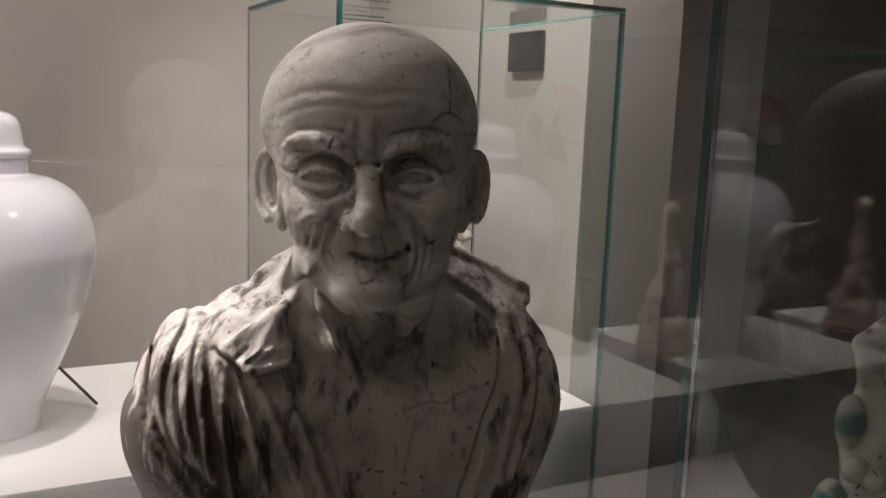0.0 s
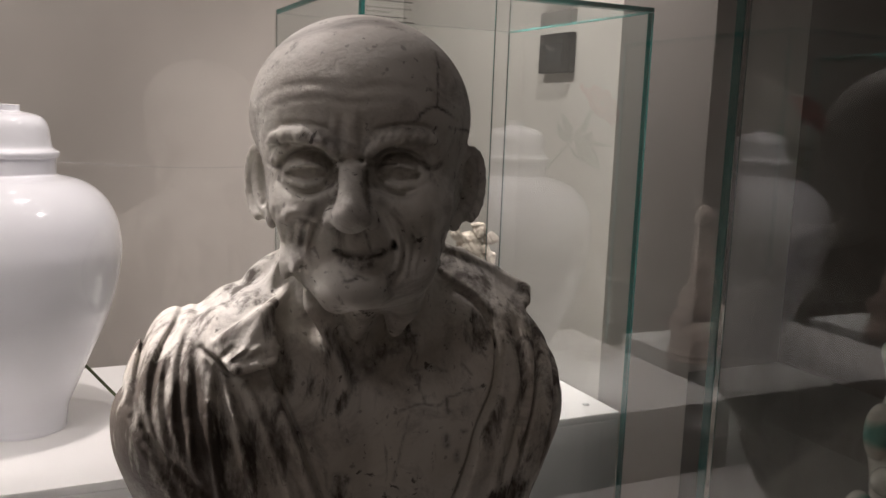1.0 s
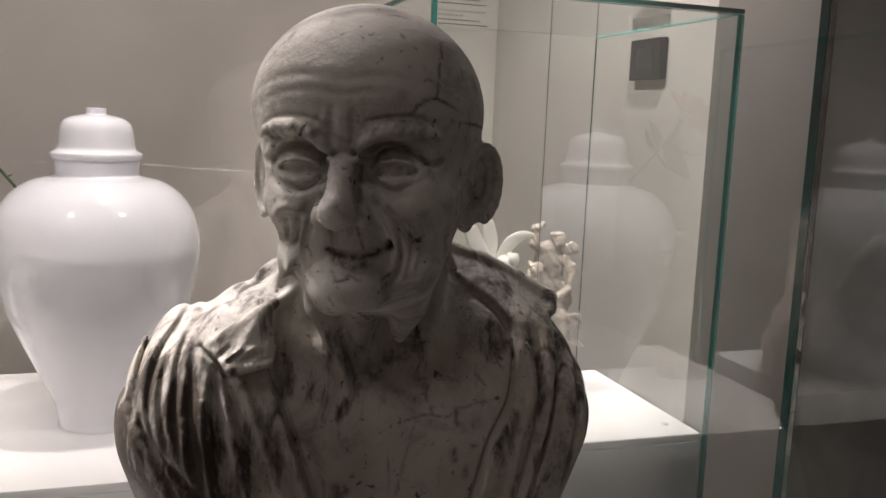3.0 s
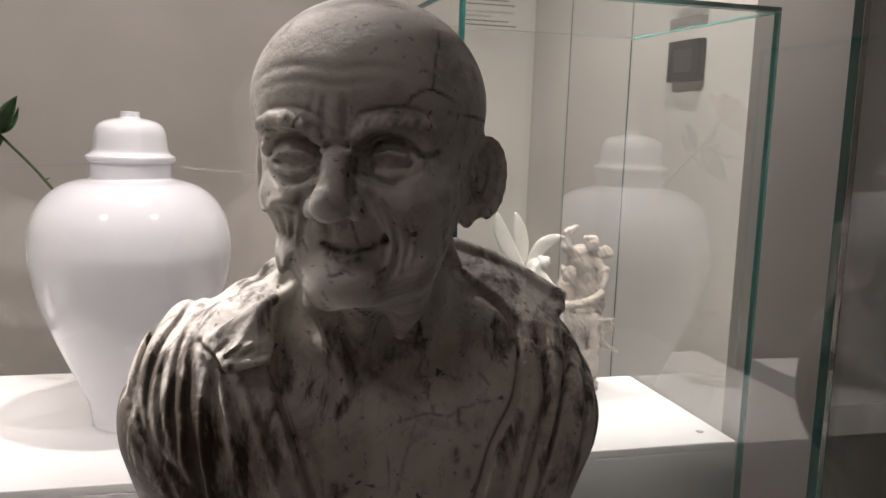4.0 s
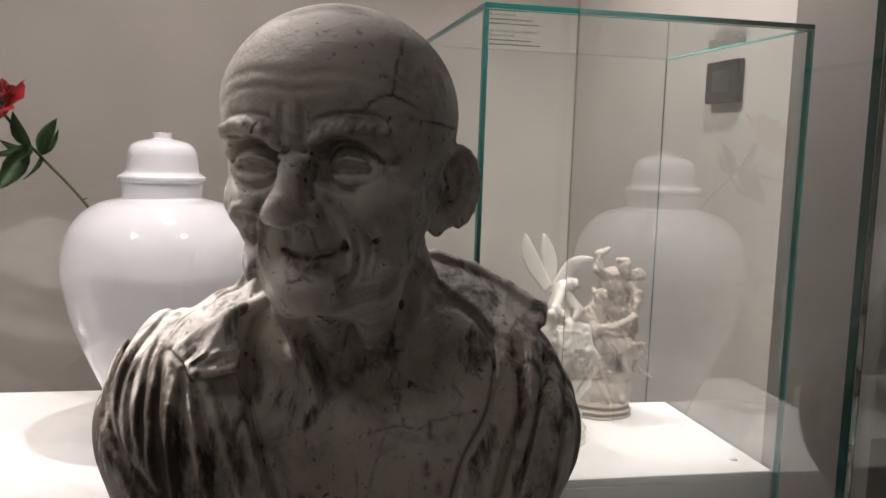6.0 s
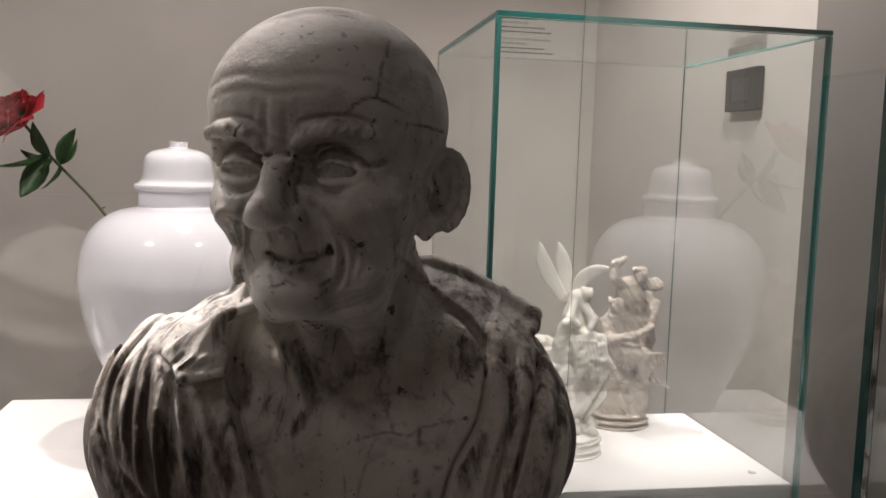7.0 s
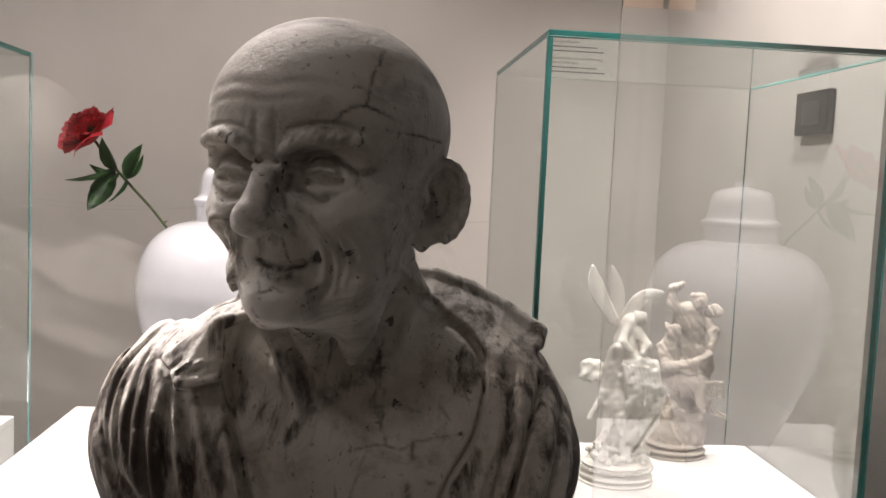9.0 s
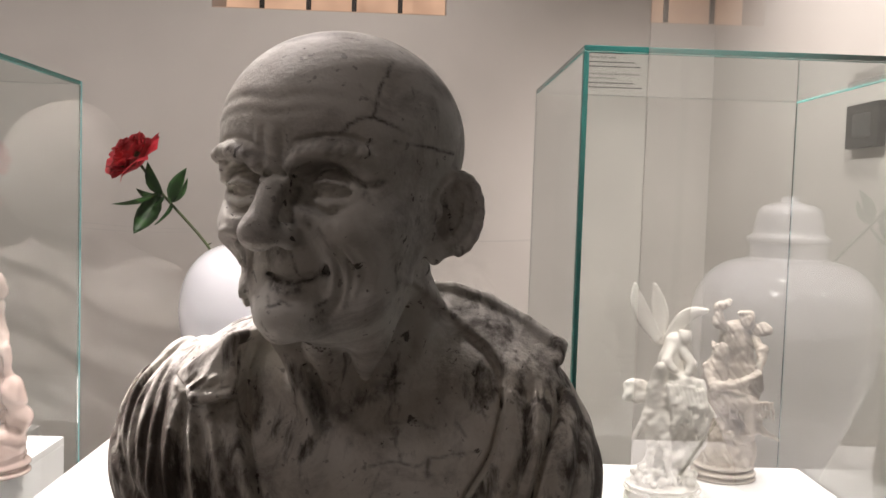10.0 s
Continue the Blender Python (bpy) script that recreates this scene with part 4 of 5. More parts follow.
    # the near shoulder slopes evenly from the collar
    for place, r, depth in ((b(-0.082, -0.03, -0.097), 0.022, 0.006), (b(-0.108, -0.025, -0.105), 0.024, 0.005), (b(-0.13, -0.02, -0.115), 0.026, 0.007), (b(-0.158, -0.01, -0.135), 0.022, 0.005)):
        c.push([q - 3 * r for q in place], [q + 3 * r for q in place], lambda x, y, z, p=place, r=r, d=depth: d * bump_at(x, y, z, p, r))
    # cut edge at the bottom and the turned foot
    c.push((0.1, 0.5, 0.9), (0.8, 1.1, 1.1), lambda x, y, z: np.clip((1.09 - z) * 3.0, 0, 1) + 0 * x + 0 * y)
    cx, cy = TORSO[0], TORSO[1] + 0.02
    for z, r in ((0.962, 0.085), (0.98, 0.085), (1.0, 0.07), (1.03, 0.05), (1.06, 0.05), (1.09, 0.08)):
        c.ball((cx, cy, z), (r, r, 0.022), 0.012)
    return c.skin("marble_bust")


me, verts = old_man()
vx, vy, vz = (verts[:, k] for k in range(3))

# soot lies on the cloth, most on the near sleeve
u_, f_, w_ = in_frame(BODY, vx, vy, vz)
cloth_ = covered(u_, f_, w_)
soil = cloth_ * np.clip((-0.11 - w_) / 0.09, 0, 1) * np.where(u_ < -0.09, 0.9, 0.62)
soil = np.maximum(soil, np.where(u_ > 0.05, 0.46, 0.42) * cloth_ * (w_ < -0.06))
soil = np.maximum(soil, 0.25 * np.clip((-0.1 - w_) / 0.05, 0, 1))
me.attributes.new("soil", "FLOAT", "POINT").data.foreach_set("value", soil.astype(np.float32))

# darker below the jaw in patches: head's shade painted in, with brown dirt
jaw_shade_dirt = np.clip((-0.1 - w_) / 0.05, 0, 1) * 0.35
me.attributes.new("jaw_shade_dirt", "FLOAT", "POINT").data.foreach_set("value", jaw_shade_dirt.astype(np.float32))

# pits gather on the face and chest, few on the bald crown
pitted = np.where(vz > HEAD[2] + 0.03, 0.0, 1.0) * (1 - 0.6 * cloth_)
me.attributes.new("pitted", "FLOAT", "POINT").data.foreach_set("value", pitted.astype(np.float32))

# cracks and veins, with painted shade in the mouth and right eye creases
crack_shade = np.zeros(len(verts), np.float32)


def on_skull(u, w):
    return h(u, -0.007 + 0.102 * math.sqrt(max(0.0, 1 - ((u + 0.003) / 0.089) ** 2 - ((w - 0.037) / 0.0825) ** 2)), w)


def crack_3d(points, width, strength):
    pts = [on_skull(u + random.uniform(-0.0006, 0.0006), w + random.uniform(-0.0006, 0.0006)) for u, w in softened(points)]
    for p, q in zip(pts, pts[1:]):
        p, q = np.array(p), np.array(q)
        t = np.clip(((verts - p) @ (q - p)) / ((q - p) @ (q - p) + 1e-9), 0, 1)[:, None]
        d = np.linalg.norm(verts - p - t * (q - p), axis=1)
        np.maximum(crack_shade, strength * np.exp(-(d / width) ** 2), out=crack_shade)


def vein_shade(basis, points, width, strength):
    u, f, w = in_frame(basis, vx, vy, vz)
    pts = [(p + random.uniform(-0.0005, 0.0005), q + random.uniform(-0.0005, 0.0005)) for p, q in softened(points)]
    for p, q in zip(pts, pts[1:]):
        np.maximum(crack_shade, strength * np.exp(-(line_distance(u, w, p, q) / width) ** 2) * (f > -0.01), out=crack_shade)


crack_3d([(0.0561, 0.0856), (0.0575, 0.076), (0.0565, 0.0673), (0.0572, 0.055), (0.0563, 0.0437)], 0.0011, 0.95)
crack_3d([(0.0563, 0.0437), (0.051, 0.0425), (0.0453, 0.0389), (0.0394, 0.0316)], 0.0011, 0.95)
crack_3d([(0.0563, 0.0437), (0.0658, 0.0394), (0.0734, 0.035)], 0.0011, 0.95)
crack_3d([(0.066, 0.0292), (0.0718, 0.0284), (0.0809, 0.0276), (0.087, 0.0277)], 0.0012, 0.95)
# strokes along the mouth gap and right eye creases paint their shade
for points, width, strength in (([(-0.012, -0.0635), (0.004, -0.067), (0.018, -0.065), (0.03, -0.059)], 0.0028, 0.85), ([(0.01, -0.004), (0.0115, -0.018), (0.014, -0.03)], 0.0016, 0.6), ([(0.009, -0.046), (0.012, -0.055), (0.013, -0.062)], 0.001, 0.7),
                                ([(0.05, 0.004), (0.058, -0.001), (0.064, 0.002)], 0.0018, 0.7), ([(0.056, -0.002), (0.0585, -0.011)], 0.0018, 0.55),
                                ([(-0.008, -0.068), (0.002, -0.073), (0.014, -0.071)], 0.0036, 0.75), ([(-0.008, -0.076), (-0.004, -0.083), (0.003, -0.081)], 0.0014, 0.75), ([(0.001, -0.078), (0.012, -0.082)], 0.0011, 0.6), ([(0.026, -0.082), (0.03, -0.078)], 0.0012, 0.8), ([(0.02, -0.0), (0.026, 0.008), (0.036, 0.0105), (0.048, 0.004)], 0.0022, 0.5), ([(-0.014, 0.016), (-0.022, 0.021)], 0.006, 0.25), ([(-0.027, -0.028), (-0.03, -0.036)], 0.003, 0.5), ([(0.018, 0.02), (0.034, 0.027), (0.048, 0.022)], 0.006, 0.32), ([(0.012, 0.012), (0.016, 0.02)], 0.004, 0.45), ([(0.014, -0.012), (0.022, -0.024)], 0.003, 0.4), ([(-0.018, -0.033), (-0.024, -0.044)], 0.0022, 0.55), ([(0.03, 0.028), (0.05, 0.026)], 0.003, 0.4), ([(-0.004, -0.072), (0.002, -0.08)], 0.0016, 0.5),
                                ([(0.044, -0.05), (0.046, -0.056)], 0.0012, 0.7), ([(0.03, -0.03), (0.036, -0.036)], 0.0015, 0.4), ([(-0.009, -0.014), (-0.014, -0.028)], 0.0022, 0.4)):
    vein_shade(FACE, points, width, strength)
for points, width, strength in (([(0.0284, -0.2037), (0.0458, -0.2), (0.0634, -0.2024), (0.0748, -0.197), (0.1068, -0.192)], 0.0011, 0.62), ([(0.037, -0.205), (0.03, -0.225), (0.022, -0.262)], 0.0012, 0.5),
                                ([(-0.02, -0.152), (-0.012, -0.17), (-0.006, -0.18)], 0.005, 0.6), ([(0.004, -0.17), (0.022, -0.155), (0.04, -0.146)], 0.008, 0.62), ([(0.071, -0.198), (0.072, -0.208)], 0.0026, 0.7),
                                ([(0.068, -0.228), (0.069, -0.236)], 0.003, 0.75), ([(0.078, -0.244), (0.079, -0.25)], 0.0026, 0.7), ([(0.084, -0.226), (0.088, -0.227)], 0.0018, 0.7), ([(0.011, -0.188), (0.0125, -0.189)], 0.0026, 0.7),
                                ([(-0.026, -0.252), (-0.018, -0.256)], 0.004, 0.65), ([(0.04, -0.174), (0.06, -0.172), (0.075, -0.177)], 0.0014, 0.5), ([(0.09, -0.172), (0.098, -0.182)], 0.0012, 0.5)):
    vein_shade(BODY, points, width, strength)
me.attributes.new("crack_shade", "FLOAT", "POINT").data.foreach_set("value", crack_shade)
bust = tagged(part("marble_bust", me, MARBLE), "stained grey marble bust of a bald man, shirt open", "bust")
bust.matrix_basis = leaning((0.436, 0.708, 1.524), (0.436, 0.708, 1.524), -2.63, 0.1, 2.4, 0.96)


# biscuit groups in the case
def crumple(c, lo, hi, amount, scale, seed):
    """Small folds and chips over a modelled surface."""
    p = random.Random(seed)
    waves = [(p.uniform(-1, 1), p.uniform(-1, 1), p.uniform(-1, 1), p.uniform(0, 6.3), p.uniform(0.6, 1.6)) for _ in range(7)]

    def f(x, y, z):
        total = 0.0
        for a, b_, c_, ph, k in waves:
            total = total + np.sin(scale * k * (a * x + b_ * y + c_ * z) + ph + 2.2 * np.sin(0.5 * scale * (b_ * x - a * z)))
        return amount * total / 2.6
    c.push(lo, hi, f)


def winged_group():
    c = Clay((-0.13, -0.1, -0.004), (0.15, 0.1, 0.53), 0.0018)
    for z, r in ((0.004, 0.09), (0.018, 0.088), (0.034, 0.08), (0.046, 0.086)):
        c.ball((0, 0, z), (r, r * 0.85, 0.01), 0.004)
    for i in range(44):
        a = i * 2 * math.pi / 44
        c.ball((0.087 * math.cos(a), 0.074 * math.sin(a), 0.038), 0.0034, 0.002)
    rnd = random.Random(3)
    for i in range(60):
        a = rnd.uniform(0, 6.28)
        q = rnd.uniform(0.55, 1.0)
        c.ball((0.074 * q * math.cos(a), 0.062 * q * math.sin(a), 0.056 + rnd.uniform(0, 0.05) * (1.3 - q)), rnd.uniform(0.005, 0.011), 0.002)
    c.ball((0.01, 0.015, 0.085), (0.05, 0.04, 0.045), 0.015)
    # the mount: round breast, raised neck, legs
    c.ball((-0.015, -0.015, 0.185), (0.036, 0.04, 0.046), 0.01)
    c.ball((0.02, 0.012, 0.175), (0.045, 0.04, 0.045), 0.012)
    c.chain([(-0.012, -0.05, 0.165), (-0.006, -0.058, 0.125), (0.0, -0.05, 0.08)], [0.013, 0.0085, 0.006], 0.006)
    c.chain([(-0.034, -0.03, 0.16), (-0.04, -0.035, 0.115), (-0.036, -0.03, 0.07)], [0.013, 0.008, 0.006], 0.006)
    c.chain([(-0.045, -0.02, 0.215), (-0.062, -0.03, 0.185), (-0.079, -0.034, 0.158)], [0.012, 0.0085, 0.0075], 0.005)
    c.chain([(-0.02, -0.012, 0.215), (-0.028, -0.022, 0.27), (-0.024, -0.03, 0.31), (-0.028, -0.045, 0.325)], [0.03, 0.02, 0.0165, 0.011], 0.008)
    # cloud that carries the group
    for p, r in (((0.045, 0.025, 0.13), (0.052, 0.035, 0.048)), ((0.07, 0.0, 0.155), (0.03, 0.03, 0.035)), ((0.01, 0.04, 0.17), (0.045, 0.025, 0.07)), ((0.028, -0.02, 0.12), (0.03, 0.024, 0.03))):
        c.ball(p, r, 0.008)
    # scarf blown out behind, in three lobes
    for p, r, tilt in (((-0.066, 0.005, 0.268), (0.034, 0.009, 0.02), 8), ((-0.082, 0.0, 0.252), (0.02, 0.008, 0.016), -20), ((-0.058, 0.0, 0.246), (0.024, 0.009, 0.014), -12)):
        c.ball(p, r, 0.005, turn=Matrix.Rotation(radians(tilt), 3, "Y"))
    # mantle over the knees that falls in a fringed fold
    c.ball((0.03, -0.022, 0.245), (0.05, 0.028, 0.042), 0.01)
    c.ball((0.068, -0.02, 0.205), (0.028, 0.022, 0.04), 0.01)
    c.chain([(-0.01, -0.02, 0.275), (0.03, -0.03, 0.288), (0.066, -0.025, 0.278)], [0.019, 0.021, 0.018], 0.008)
    c.chain([(0.06, -0.03, 0.275), (0.076, -0.034, 0.225), (0.074, -0.034, 0.165)], [0.018, 0.017, 0.008], 0.006)
    c.chain([(0.07, -0.022, 0.255), (0.09, -0.025, 0.228), (0.107, -0.028, 0.212)], [0.013, 0.009, 0.005], 0.005)
    c.chain([(0.0, -0.045, 0.258), (0.02, -0.055, 0.235), (0.008, -0.056, 0.2)], [0.014, 0.012, 0.008], 0.006)
    for i in range(9):
        x = -0.012 + 0.01 * i
        c.chain([(x, -0.05, 0.285 - 0.001 * i), (x + 0.01, -0.057, 0.25 - 0.002 * i), (x + 0.014, -0.05, 0.205 - 0.003 * i)], [0.0045, 0.006, 0.0045], 0.004)
    for i in range(7):
        c.ball((0.06 + 0.006 * i, -0.042 + 0.002 * i, 0.17 + 0.007 * i), (0.004, 0.005, 0.01), 0.002)
    # winged rider: trunk, bowed head, arms
    c.chain([(0.012, 0.0, 0.285), (0.008, 0.004, 0.335), (0.016, 0.0, 0.375)], [0.031, 0.026, 0.022], 0.008)
    c.ball((0.034, -0.014, 0.388), (0.015, 0.0155, 0.018), 0.004)
    for i in range(11):
        a = i * 0.57
        c.ball((0.035 + 0.011 * math.cos(a), -0.008 + 0.009 * math.sin(a), 0.399), 0.0045, 0.0015)
    c.chain([(0.026, -0.012, 0.362), (0.048, -0.03, 0.33), (0.036, -0.04, 0.312)], [0.0125, 0.011, 0.008], 0.005)
    c.chain([(0.004, -0.012, 0.365), (-0.012, -0.032, 0.335), (0.006, -0.042, 0.318)], [0.0125, 0.011, 0.008], 0.005)
    # wings: broad blades with scalloped feather edges
    for spine, widths in (([(-0.026, 0.012, 0.38), (-0.058, 0.014, 0.432), (-0.076, 0.014, 0.472), (-0.082, 0.013, 0.504)], (0.012, 0.019, 0.0165, 0.004)),
                          ([(-0.016, 0.016, 0.375), (-0.016, 0.02, 0.432), (-0.024, 0.021, 0.472), (-0.033, 0.021, 0.504)], (0.012, 0.0185, 0.0155, 0.004)),
                          ([(0.004, 0.008, 0.385), (0.03, 0.004, 0.428), (0.058, 0.0, 0.446), (0.085, -0.003, 0.45)], (0.013, 0.0165, 0.0125, 0.005))):
        line = smooth_curve(spine, 5)
        for k in range(len(line) - 1):
            p, q = line[k], line[k + 1]
            along = (q - p).normalized()
            across = Vector((0, 1, 0)).cross(along).normalized()
            turn_w = Matrix((across, along.cross(across), along)).transposed()
            s = k / (len(line) - 2) * 3
            i = min(2, int(s))
            w = widths[i] + (widths[i + 1] - widths[i]) * (s - i)
            c.ball(tuple(p), (w, 0.0042, 0.011), 0.003, turn=turn_w)
            c.ball(tuple(p + across * (w * 0.92)), (0.0042, 0.003, 0.0085), 0.0015, turn=turn_w)
            for o in (-0.45, 0.05, 0.5):
                c.rod(tuple(p + across * (w * o) - Vector((0, 0.0048, 0))), tuple(q + across * (w * o) - Vector((0, 0.0048, 0))), 0.001, 0.001, 0.001, True)
    crumple(c, (-0.2, -0.2, 0.05), (0.2, 0.2, 0.3), 0.0011, 320, 4)
    return c.skin("winged_statuette")[0]


def lovers_group():
    c = Clay((-0.11, -0.09, -0.004), (0.16, 0.09, 0.48), 0.0019)
    for z, r in ((0.004, 0.082), (0.018, 0.082), (0.034, 0.076)):
        c.ball((0, 0, z), (r, r * 0.8, 0.01), 0.004)
    rnd = random.Random(5)
    c.ball((0, 0, 0.065), (0.066, 0.052, 0.045), 0.015)
    c.ball((-0.018, 0.01, 0.125), (0.05, 0.045, 0.055), 0.015)
    for i in range(34):
        a = rnd.uniform(0, 6.28)
        c.ball((0.056 * math.cos(a), 0.045 * math.sin(a), rnd.uniform(0.045, 0.14)), rnd.uniform(0.007, 0.018), 0.005)
    c.ball((-0.02, 0.018, 0.16), (0.066, 0.04, 0.11), 0.015)
    c.ball((0.015, 0.02, 0.07), (0.074, 0.055, 0.06), 0.015)
    c.ball((0.005, 0.025, 0.25), (0.05, 0.026, 0.1), 0.012)
    # seated figure with drapery over the knees
    c.chain([(-0.03, -0.01, 0.2), (-0.035, -0.005, 0.255), (-0.03, -0.01, 0.295)], [0.036, 0.029, 0.024], 0.008)
    c.ball((-0.028, -0.022, 0.325), (0.019, 0.019, 0.022), 0.005)
    for i in range(12):
        a = i * 0.52
        c.ball((-0.03 + 0.016 * math.cos(a), -0.014 + 0.013 * math.sin(a), 0.34 + 0.004 * math.sin(3 * a)), 0.0056, 0.002)
    c.chain([(-0.02, -0.02, 0.2), (0.04, -0.04, 0.2), (0.052, -0.04, 0.13)], [0.027, 0.021, 0.012], 0.008)
    c.chain([(-0.01, -0.01, 0.205), (0.056, -0.01, 0.19), (0.08, -0.015, 0.13), (0.13, -0.02, 0.105)], [0.026, 0.02, 0.011, 0.004], 0.008)
    c.chain([(-0.055, -0.015, 0.285), (-0.05, -0.045, 0.24), (0.02, -0.05, 0.255), (0.06, -0.04, 0.275)], [0.0145, 0.0125, 0.011, 0.009], 0.006)
    # standing companion leaning over
    c.chain([(0.04, 0.02, 0.2), (0.045, 0.02, 0.28), (0.032, 0.015, 0.345), (0.022, 0.01, 0.38)], [0.032, 0.031, 0.03, 0.021], 0.008)
    c.ball((0.042, -0.002, 0.405), (0.019, 0.02, 0.022), 0.005)
    c.ball((0.02, 0.015, 0.36), (0.042, 0.024, 0.04), 0.01)
    for i in range(12):
        a = i * 0.52
        c.ball((0.038 + 0.015 * math.cos(a), 0.002 + 0.013 * math.sin(a), 0.421), 0.0056, 0.002)
    c.chain([(0.0, 0.01, 0.375), (-0.032, 0.0, 0.395), (-0.03, 0.0, 0.435), (-0.008, -0.005, 0.448)], [0.0145, 0.013, 0.011, 0.009], 0.006)
    c.chain([(0.06, 0.01, 0.355), (0.082, -0.01, 0.33), (0.068, -0.03, 0.29)], [0.015, 0.013, 0.01], 0.006)
    c.ball((0.083, 0.0, 0.382), (0.024, 0.009, 0.017), 0.005)
    c.ball((0.07, -0.005, 0.24), (0.02, 0.012, 0.045), 0.008)
    for i in range(13):
        x = -0.035 + 0.009 * i
        c.chain([(x, -0.045, 0.235 - 0.003 * i), (x + 0.02, -0.052, 0.205), (x + 0.03, -0.048, 0.165)], [0.003, 0.004, 0.003], 0.003)
    crumple(c, (-0.2, -0.2, 0.04), (0.2, 0.2, 0.46), 0.0017, 300, 8)
    return c.skin("lovers_statuette")[0]


ob = tagged(part("winged_statuette", winged_group(), BISCUIT), "white biscuit porcelain statuette of a winged group on a round base", "statuette")
ob.matrix_basis = pose(1.04, 2.09, TOP)
ob = tagged(part("lovers_statuette", lovers_group(), BISCUIT_DARK), "cream biscuit porcelain statuette of two figures on a rock", "statuette")
ob.matrix_basis = pose(1.255, 2.29, TOP)


# second bust, draped, in the same case
def draped_bust():
    c = Clay((-0.27, -0.2, -0.004), (0.29, 0.2, 0.66), 0.004)
    c.ball((0, 0, 0.24), (0.17, 0.11, 0.15), 0.02)
    for s in (-1, 1):
        c.ball((s * 0.13, 0, 0.27), (0.085, 0.085, 0.1), 0.04)
        c.rod((s * 0.03, 0, 0.38), (s * 0.13, 0, 0.33), 0.05, 0.045, 0.04)
    c.rod((0, 0, 0.36), (0, 0, 0.46), 0.056, 0.052, 0.03)
    c.ball((0, 0, 0.54), (0.085, 0.1, 0.105), 0.02)
    c.ball((0.0, 0.05, 0.53), (0.09, 0.06, 0.1), 0.02)
    for z, r in ((0.01, 0.085), (0.04, 0.08), (0.07, 0.06), (0.1, 0.07)):
        c.ball((0, 0, z), (r, r, 0.025), 0.012)
    c.push((-0.3, -0.3, 0.12), (0.3, 0.3, 0.44), lambda x, y, z: 0.009 * np.sin(75 * z + 30 * np.abs(x) + 3 * np.sin(14 * x)) + 0.003 * np.sin(150 * z + 60 * x) + 0 * y)
    return c.skin("draped_bust")[0]


ob = tagged(part("draped_bust", draped_bust(), MARBLE), "pale stained marble bust of a draped figure", "bust")
ob.matrix_basis = pose(-0.104, 0.80, 0.97)


def seated_group():
    c = Clay((-0.14, -0.12, -0.004), (0.14, 0.12, 0.5), 0.003)
    for z, r in ((0.004, 0.1), (0.022, 0.1), (0.04, 0.09)):
        c.ball((0, 0, z), (r, r * 0.85, 0.014), 0.006)
    rnd = random.Random(9)
    for i in range(22):
        a = rnd.uniform(0, 6.28)
        c.ball((0.06 * math.cos(a), 0.05 * math.sin(a), rnd.uniform(0.04, 0.14)), rnd.uniform(0.018, 0.034), 0.016)
    for p, r in (((0.085, -0.02, 0.13), (0.03, 0.03, 0.028)), ((0.07, -0.03, 0.18), (0.034, 0.03, 0.035)), ((0.05, -0.02, 0.08), (0.05, 0.04, 0.03))):
        c.ball(p, r, 0.022)
    c.chain([(-0.01, 0, 0.16), (0.0, 0, 0.27), (0.01, 0, 0.35)], [0.05, 0.035, 0.025], 0.015)
    c.ball((0.015, -0.01, 0.4), (0.026, 0.028, 0.032), 0.008)
    c.chain([(0.02, 0, 0.33), (0.05, -0.03, 0.27), (0.06, -0.03, 0.22)], [0.016, 0.014, 0.012], 0.01)
    c.push((-0.2, -0.2, 0.05), (0.2, 0.2, 0.4), lambda x, y, z: 0.002 * np.sin(150 * x + 80 * z) * np.sin(120 * z - 70 * y))
    crumple(c, (-0.2, -0.2, 0.05), (0.2, 0.2, 0.4), 0.003, 120, 6)
    return c.skin("seated_statuette")[0]


PINK = plaster("pink_tinted_glaze", (0.68, 0.54, 0.48), 0.12, 0.2, 60, 0.08)
bsdf(PINK).inputs["Coat Weight"].default_value = 0.6
ob = tagged(part("seated_statuette", seated_group(), PINK), "glossy pinkish porcelain statuette of a figure on rocks", "statuette")
ob.matrix_basis = pose(-0.55, 2.2, TOP) @ Matrix.Diagonal((1, 1, 1.12, 1))


# painted figurine in the near case

def painted_figure():
    c = Clay((-0.15, -0.12, -0.004), (0.15, 0.12, 0.48), 0.003)
    for z, r in ((0.01, 0.1), (0.04, 0.09)):
        c.ball((0, 0, z), (r, r, 0.02), 0.01)
    c.chain([(-0.03, -0.02, 0.04), (-0.03, -0.02, 0.17), (0.0, 0, 0.27), (0.0, 0, 0.36)], [0.034, 0.036, 0.05, 0.03], 0.015)
    c.chain([(0.03, 0, 0.04), (0.03, 0, 0.17), (0.0, 0, 0.25)], [0.034, 0.036, 0.04], 0.015)
    c.ball((0.0, 0, 0.41), (0.03, 0.032, 0.038), 0.01)
    c.chain([(-0.02, 0, 0.36), (-0.07, -0.02, 0.43), (-0.045, -0.03, 0.46)], [0.02, 0.018, 0.014], 0.01)
    c.chain([(0.02, 0, 0.36), (0.07, -0.02, 0.3), (0.04, -0.05, 0.26)], [0.02, 0.018, 0.014], 0.01)
    for p in ((-0.075, -0.03, 0.235), (-0.055, -0.05, 0.225), (-0.035, -0.055, 0.2)):
        c.ball(p, (0.022, 0.02, 0.022), 0.004)
    c.ball((-0.06, 0.0, 0.3), (0.026, 0.02, 0.045), 0.006)
    c.ball((-0.085, 0, 0.15), (0.026, 0.03, 0.06), 0.008)
    return c.skin("painted_figurine")


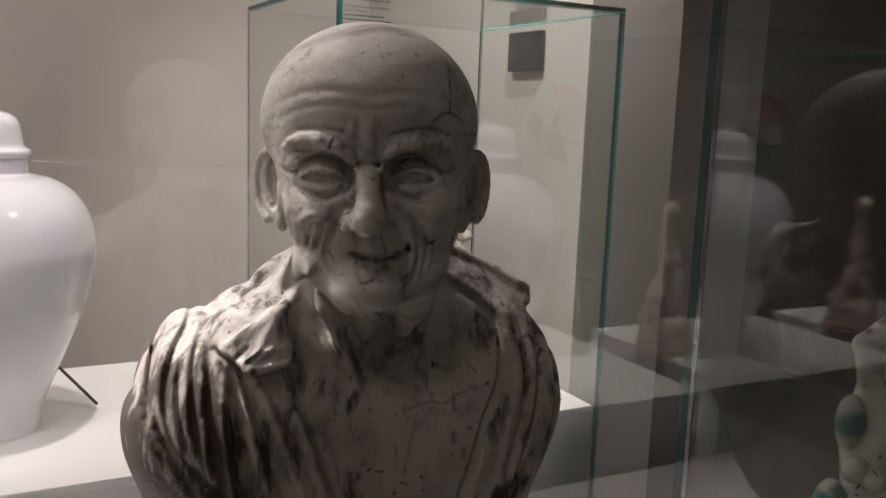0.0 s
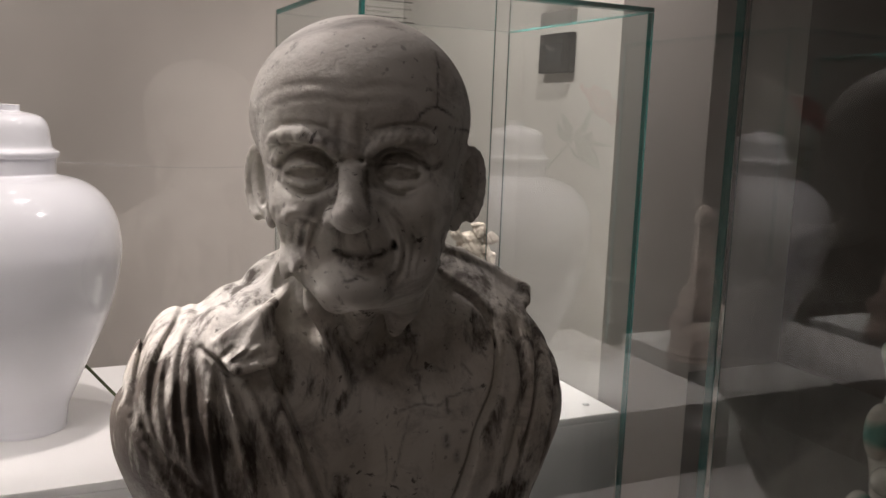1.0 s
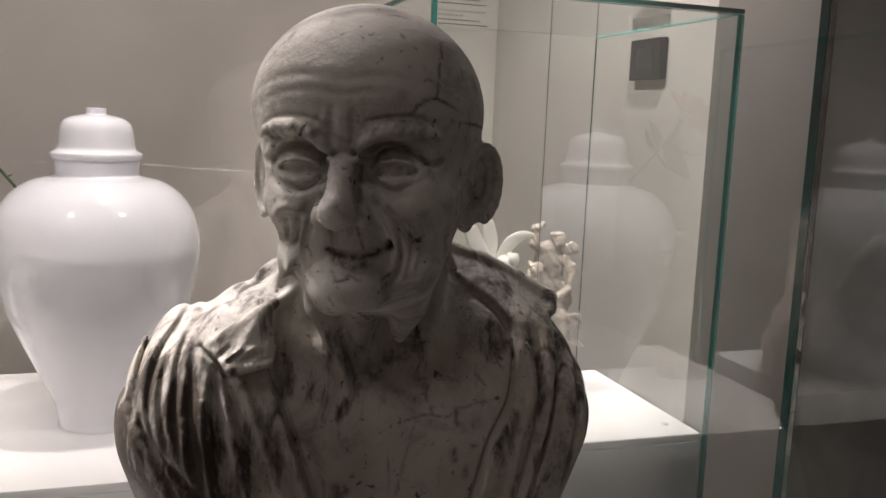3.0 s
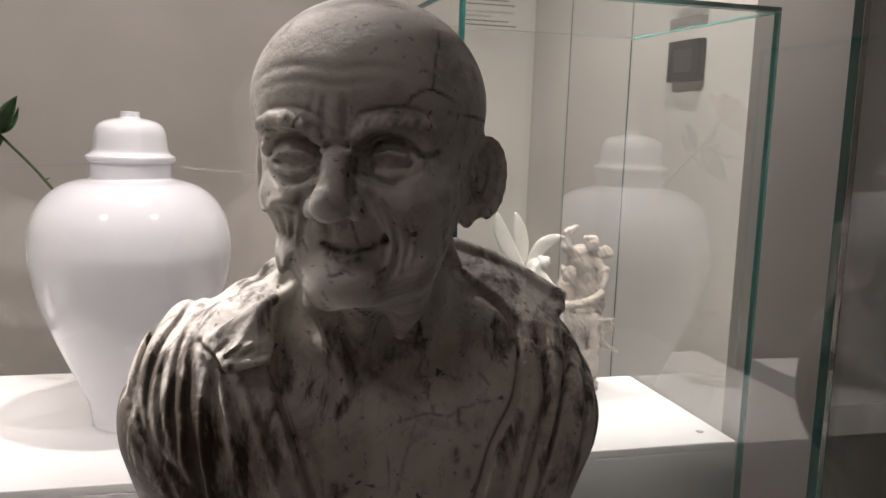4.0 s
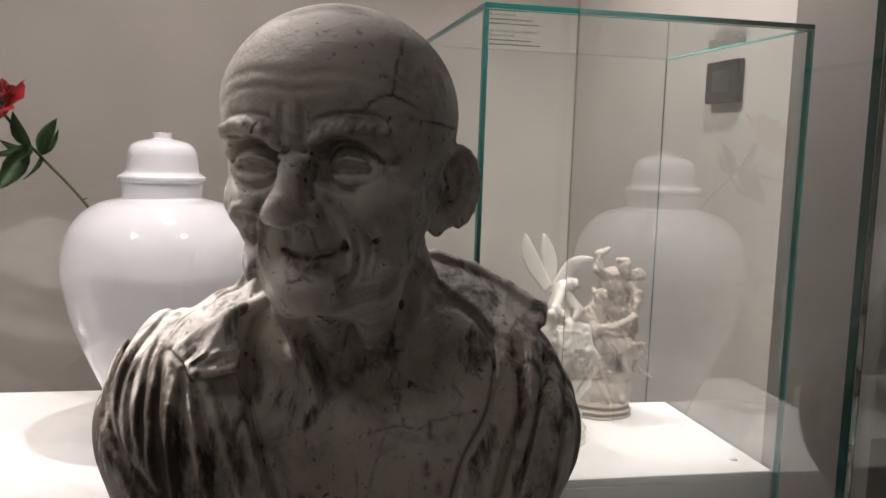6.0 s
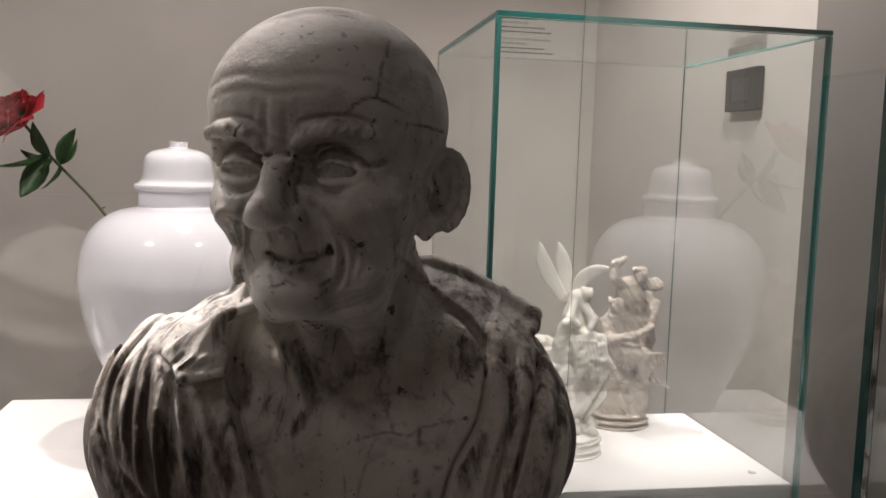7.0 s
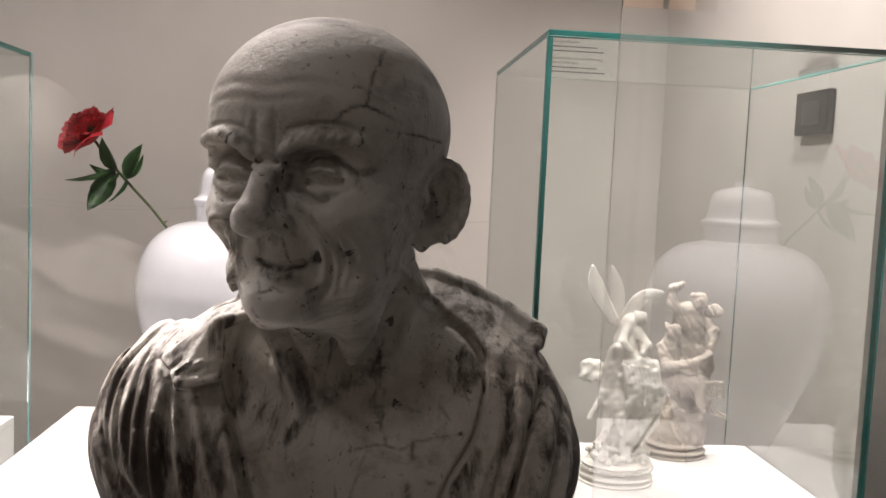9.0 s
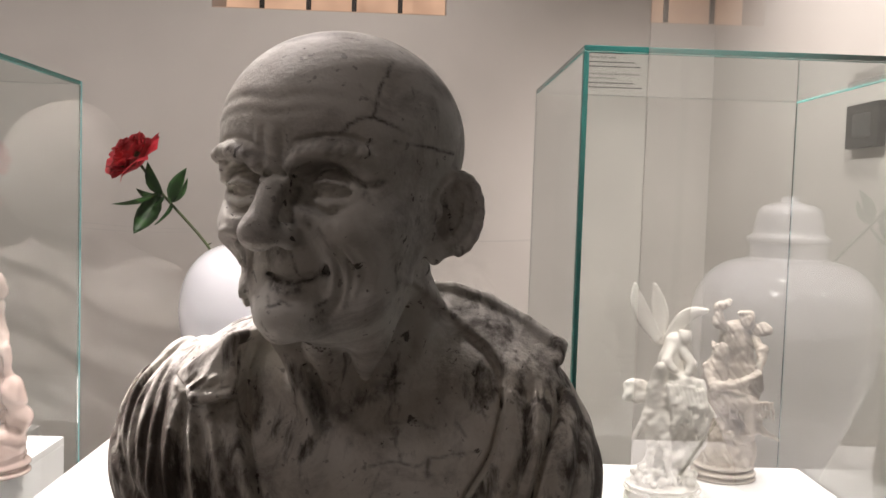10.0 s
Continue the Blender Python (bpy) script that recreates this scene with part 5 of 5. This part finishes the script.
PAINTED = material("painted_glaze", (0.7, 0.64, 0.56), 0.12, 0.0, Coat_Weight=0.6)
me, verts = painted_figure()
for tint, spots in (("green", (((-0.062, 0.0, 0.3), 0.03), ((-0.095, 0, 0.15), 0.045), ((-0.085, -0.01, 0.19), 0.02), ((0.03, -0.02, 0.33), 0.03))),
                    ("red", (((-0.07, -0.02, 0.45), 0.012), ((-0.05, -0.03, 0.47), 0.014), ((-0.01, -0.05, 0.27), 0.018), ((0.0, -0.04, 0.3), 0.012)))):
    amount = np.zeros(len(verts), np.float32)
    for place, r in spots:
        amount = np.maximum(amount, np.clip((r - np.linalg.norm(verts - np.array(place, np.float32), axis=1)) / 0.006, 0, 1))
    me.attributes.new(tint, "FLOAT", "POINT").data.foreach_set("value", amount.astype(np.float32))
glaze = ramp(PAINTED, noisy(PAINTED, 18, 5, 0.55, 0.5), [(0.4, (0.6, 0.54, 0.47)), (0.6, (0.74, 0.69, 0.62))])
glaze = mix(PAINTED, glaze, (0.1, 0.3, 0.24), attribute(PAINTED, "green"))
glaze = mix(PAINTED, glaze, (0.2, 0.03, 0.05), attribute(PAINTED, "red"))
flecks = ramp(PAINTED, noisy(PAINTED, 60, 3), [(0.66, (0, 0, 0)), (0.7, (0.8, 0.8, 0.8))])
link(PAINTED, mix(PAINTED, glaze, (0.06, 0.03, 0.03), flecks), bsdf(PAINTED).inputs["Base Color"])
ob = tagged(part("painted_figurine", me, PAINTED), "glazed cream figurine with green and dark red patches", "figurine")
ob.matrix_basis = pose(1.388, 0.985, 0.767)

# printed caption on the glass of the case
caption = thing("caption", "small black printed caption on the glass", "caption", (0.781, 1.8235, 1.768))


def caption_line(text, x, z, size):
    cu = bpy.data.curves.new("caption_text", "FONT")
    cu.body, cu.size = text, size
    tmp = bpy.data.objects.new("caption_text", cu)
    scene.collection.objects.link(tmp)
    bpy.context.view_layer.update()
    mesh = bpy.data.meshes.new_from_object(tmp.evaluated_get(bpy.context.evaluated_depsgraph_get()))
    bpy.data.objects.remove(tmp)
    mesh.transform(Matrix.Rotation(radians(90), 4, "X"))
    p = part("caption_text", mesh, INK, caption)
    p.location = (x, -0.001, z)


z = 0.0
for block in (("bar", 0.072, "Fine del XVIII secolo", "bar", 0.088, "bar", 0.1), ("Eros e Narciso (o Diana ed Endimione),", "Fine del XVIII secolo", "bar", 0.092, "bar", 0.105)):
    k = 0
    while k < len(block):
        if block[k] == "bar":
            x = 0.0
            while x < block[k + 1] - 0.004:
                w = min(random.uniform(0.003, 0.009), block[k + 1] - x)
                part("caption_bar", box((x, -0.0014, z - 0.001), (x + w, -0.0006, z + 0.001)), INK, caption)
                x += w + 0.0016
            k += 2
        else:
            caption_line(block[k], 0, z - 0.0012, 0.0062)
            k += 1
        z -= 0.0085
    z -= 0.006

# small round sensor on the plinth
sensor = tagged(part("sensor_disc", lathe([(0.0, 0.0), (0.009, 0.0), (0.0095, 0.0015), (0.008, 0.003), (0.0, 0.0034)], 24), LAMP, smooth=True), "tiny grey round sensor lying on the white plinth", "sensor")
sensor.matrix_basis = pose(1.434, 1.915, TOP)
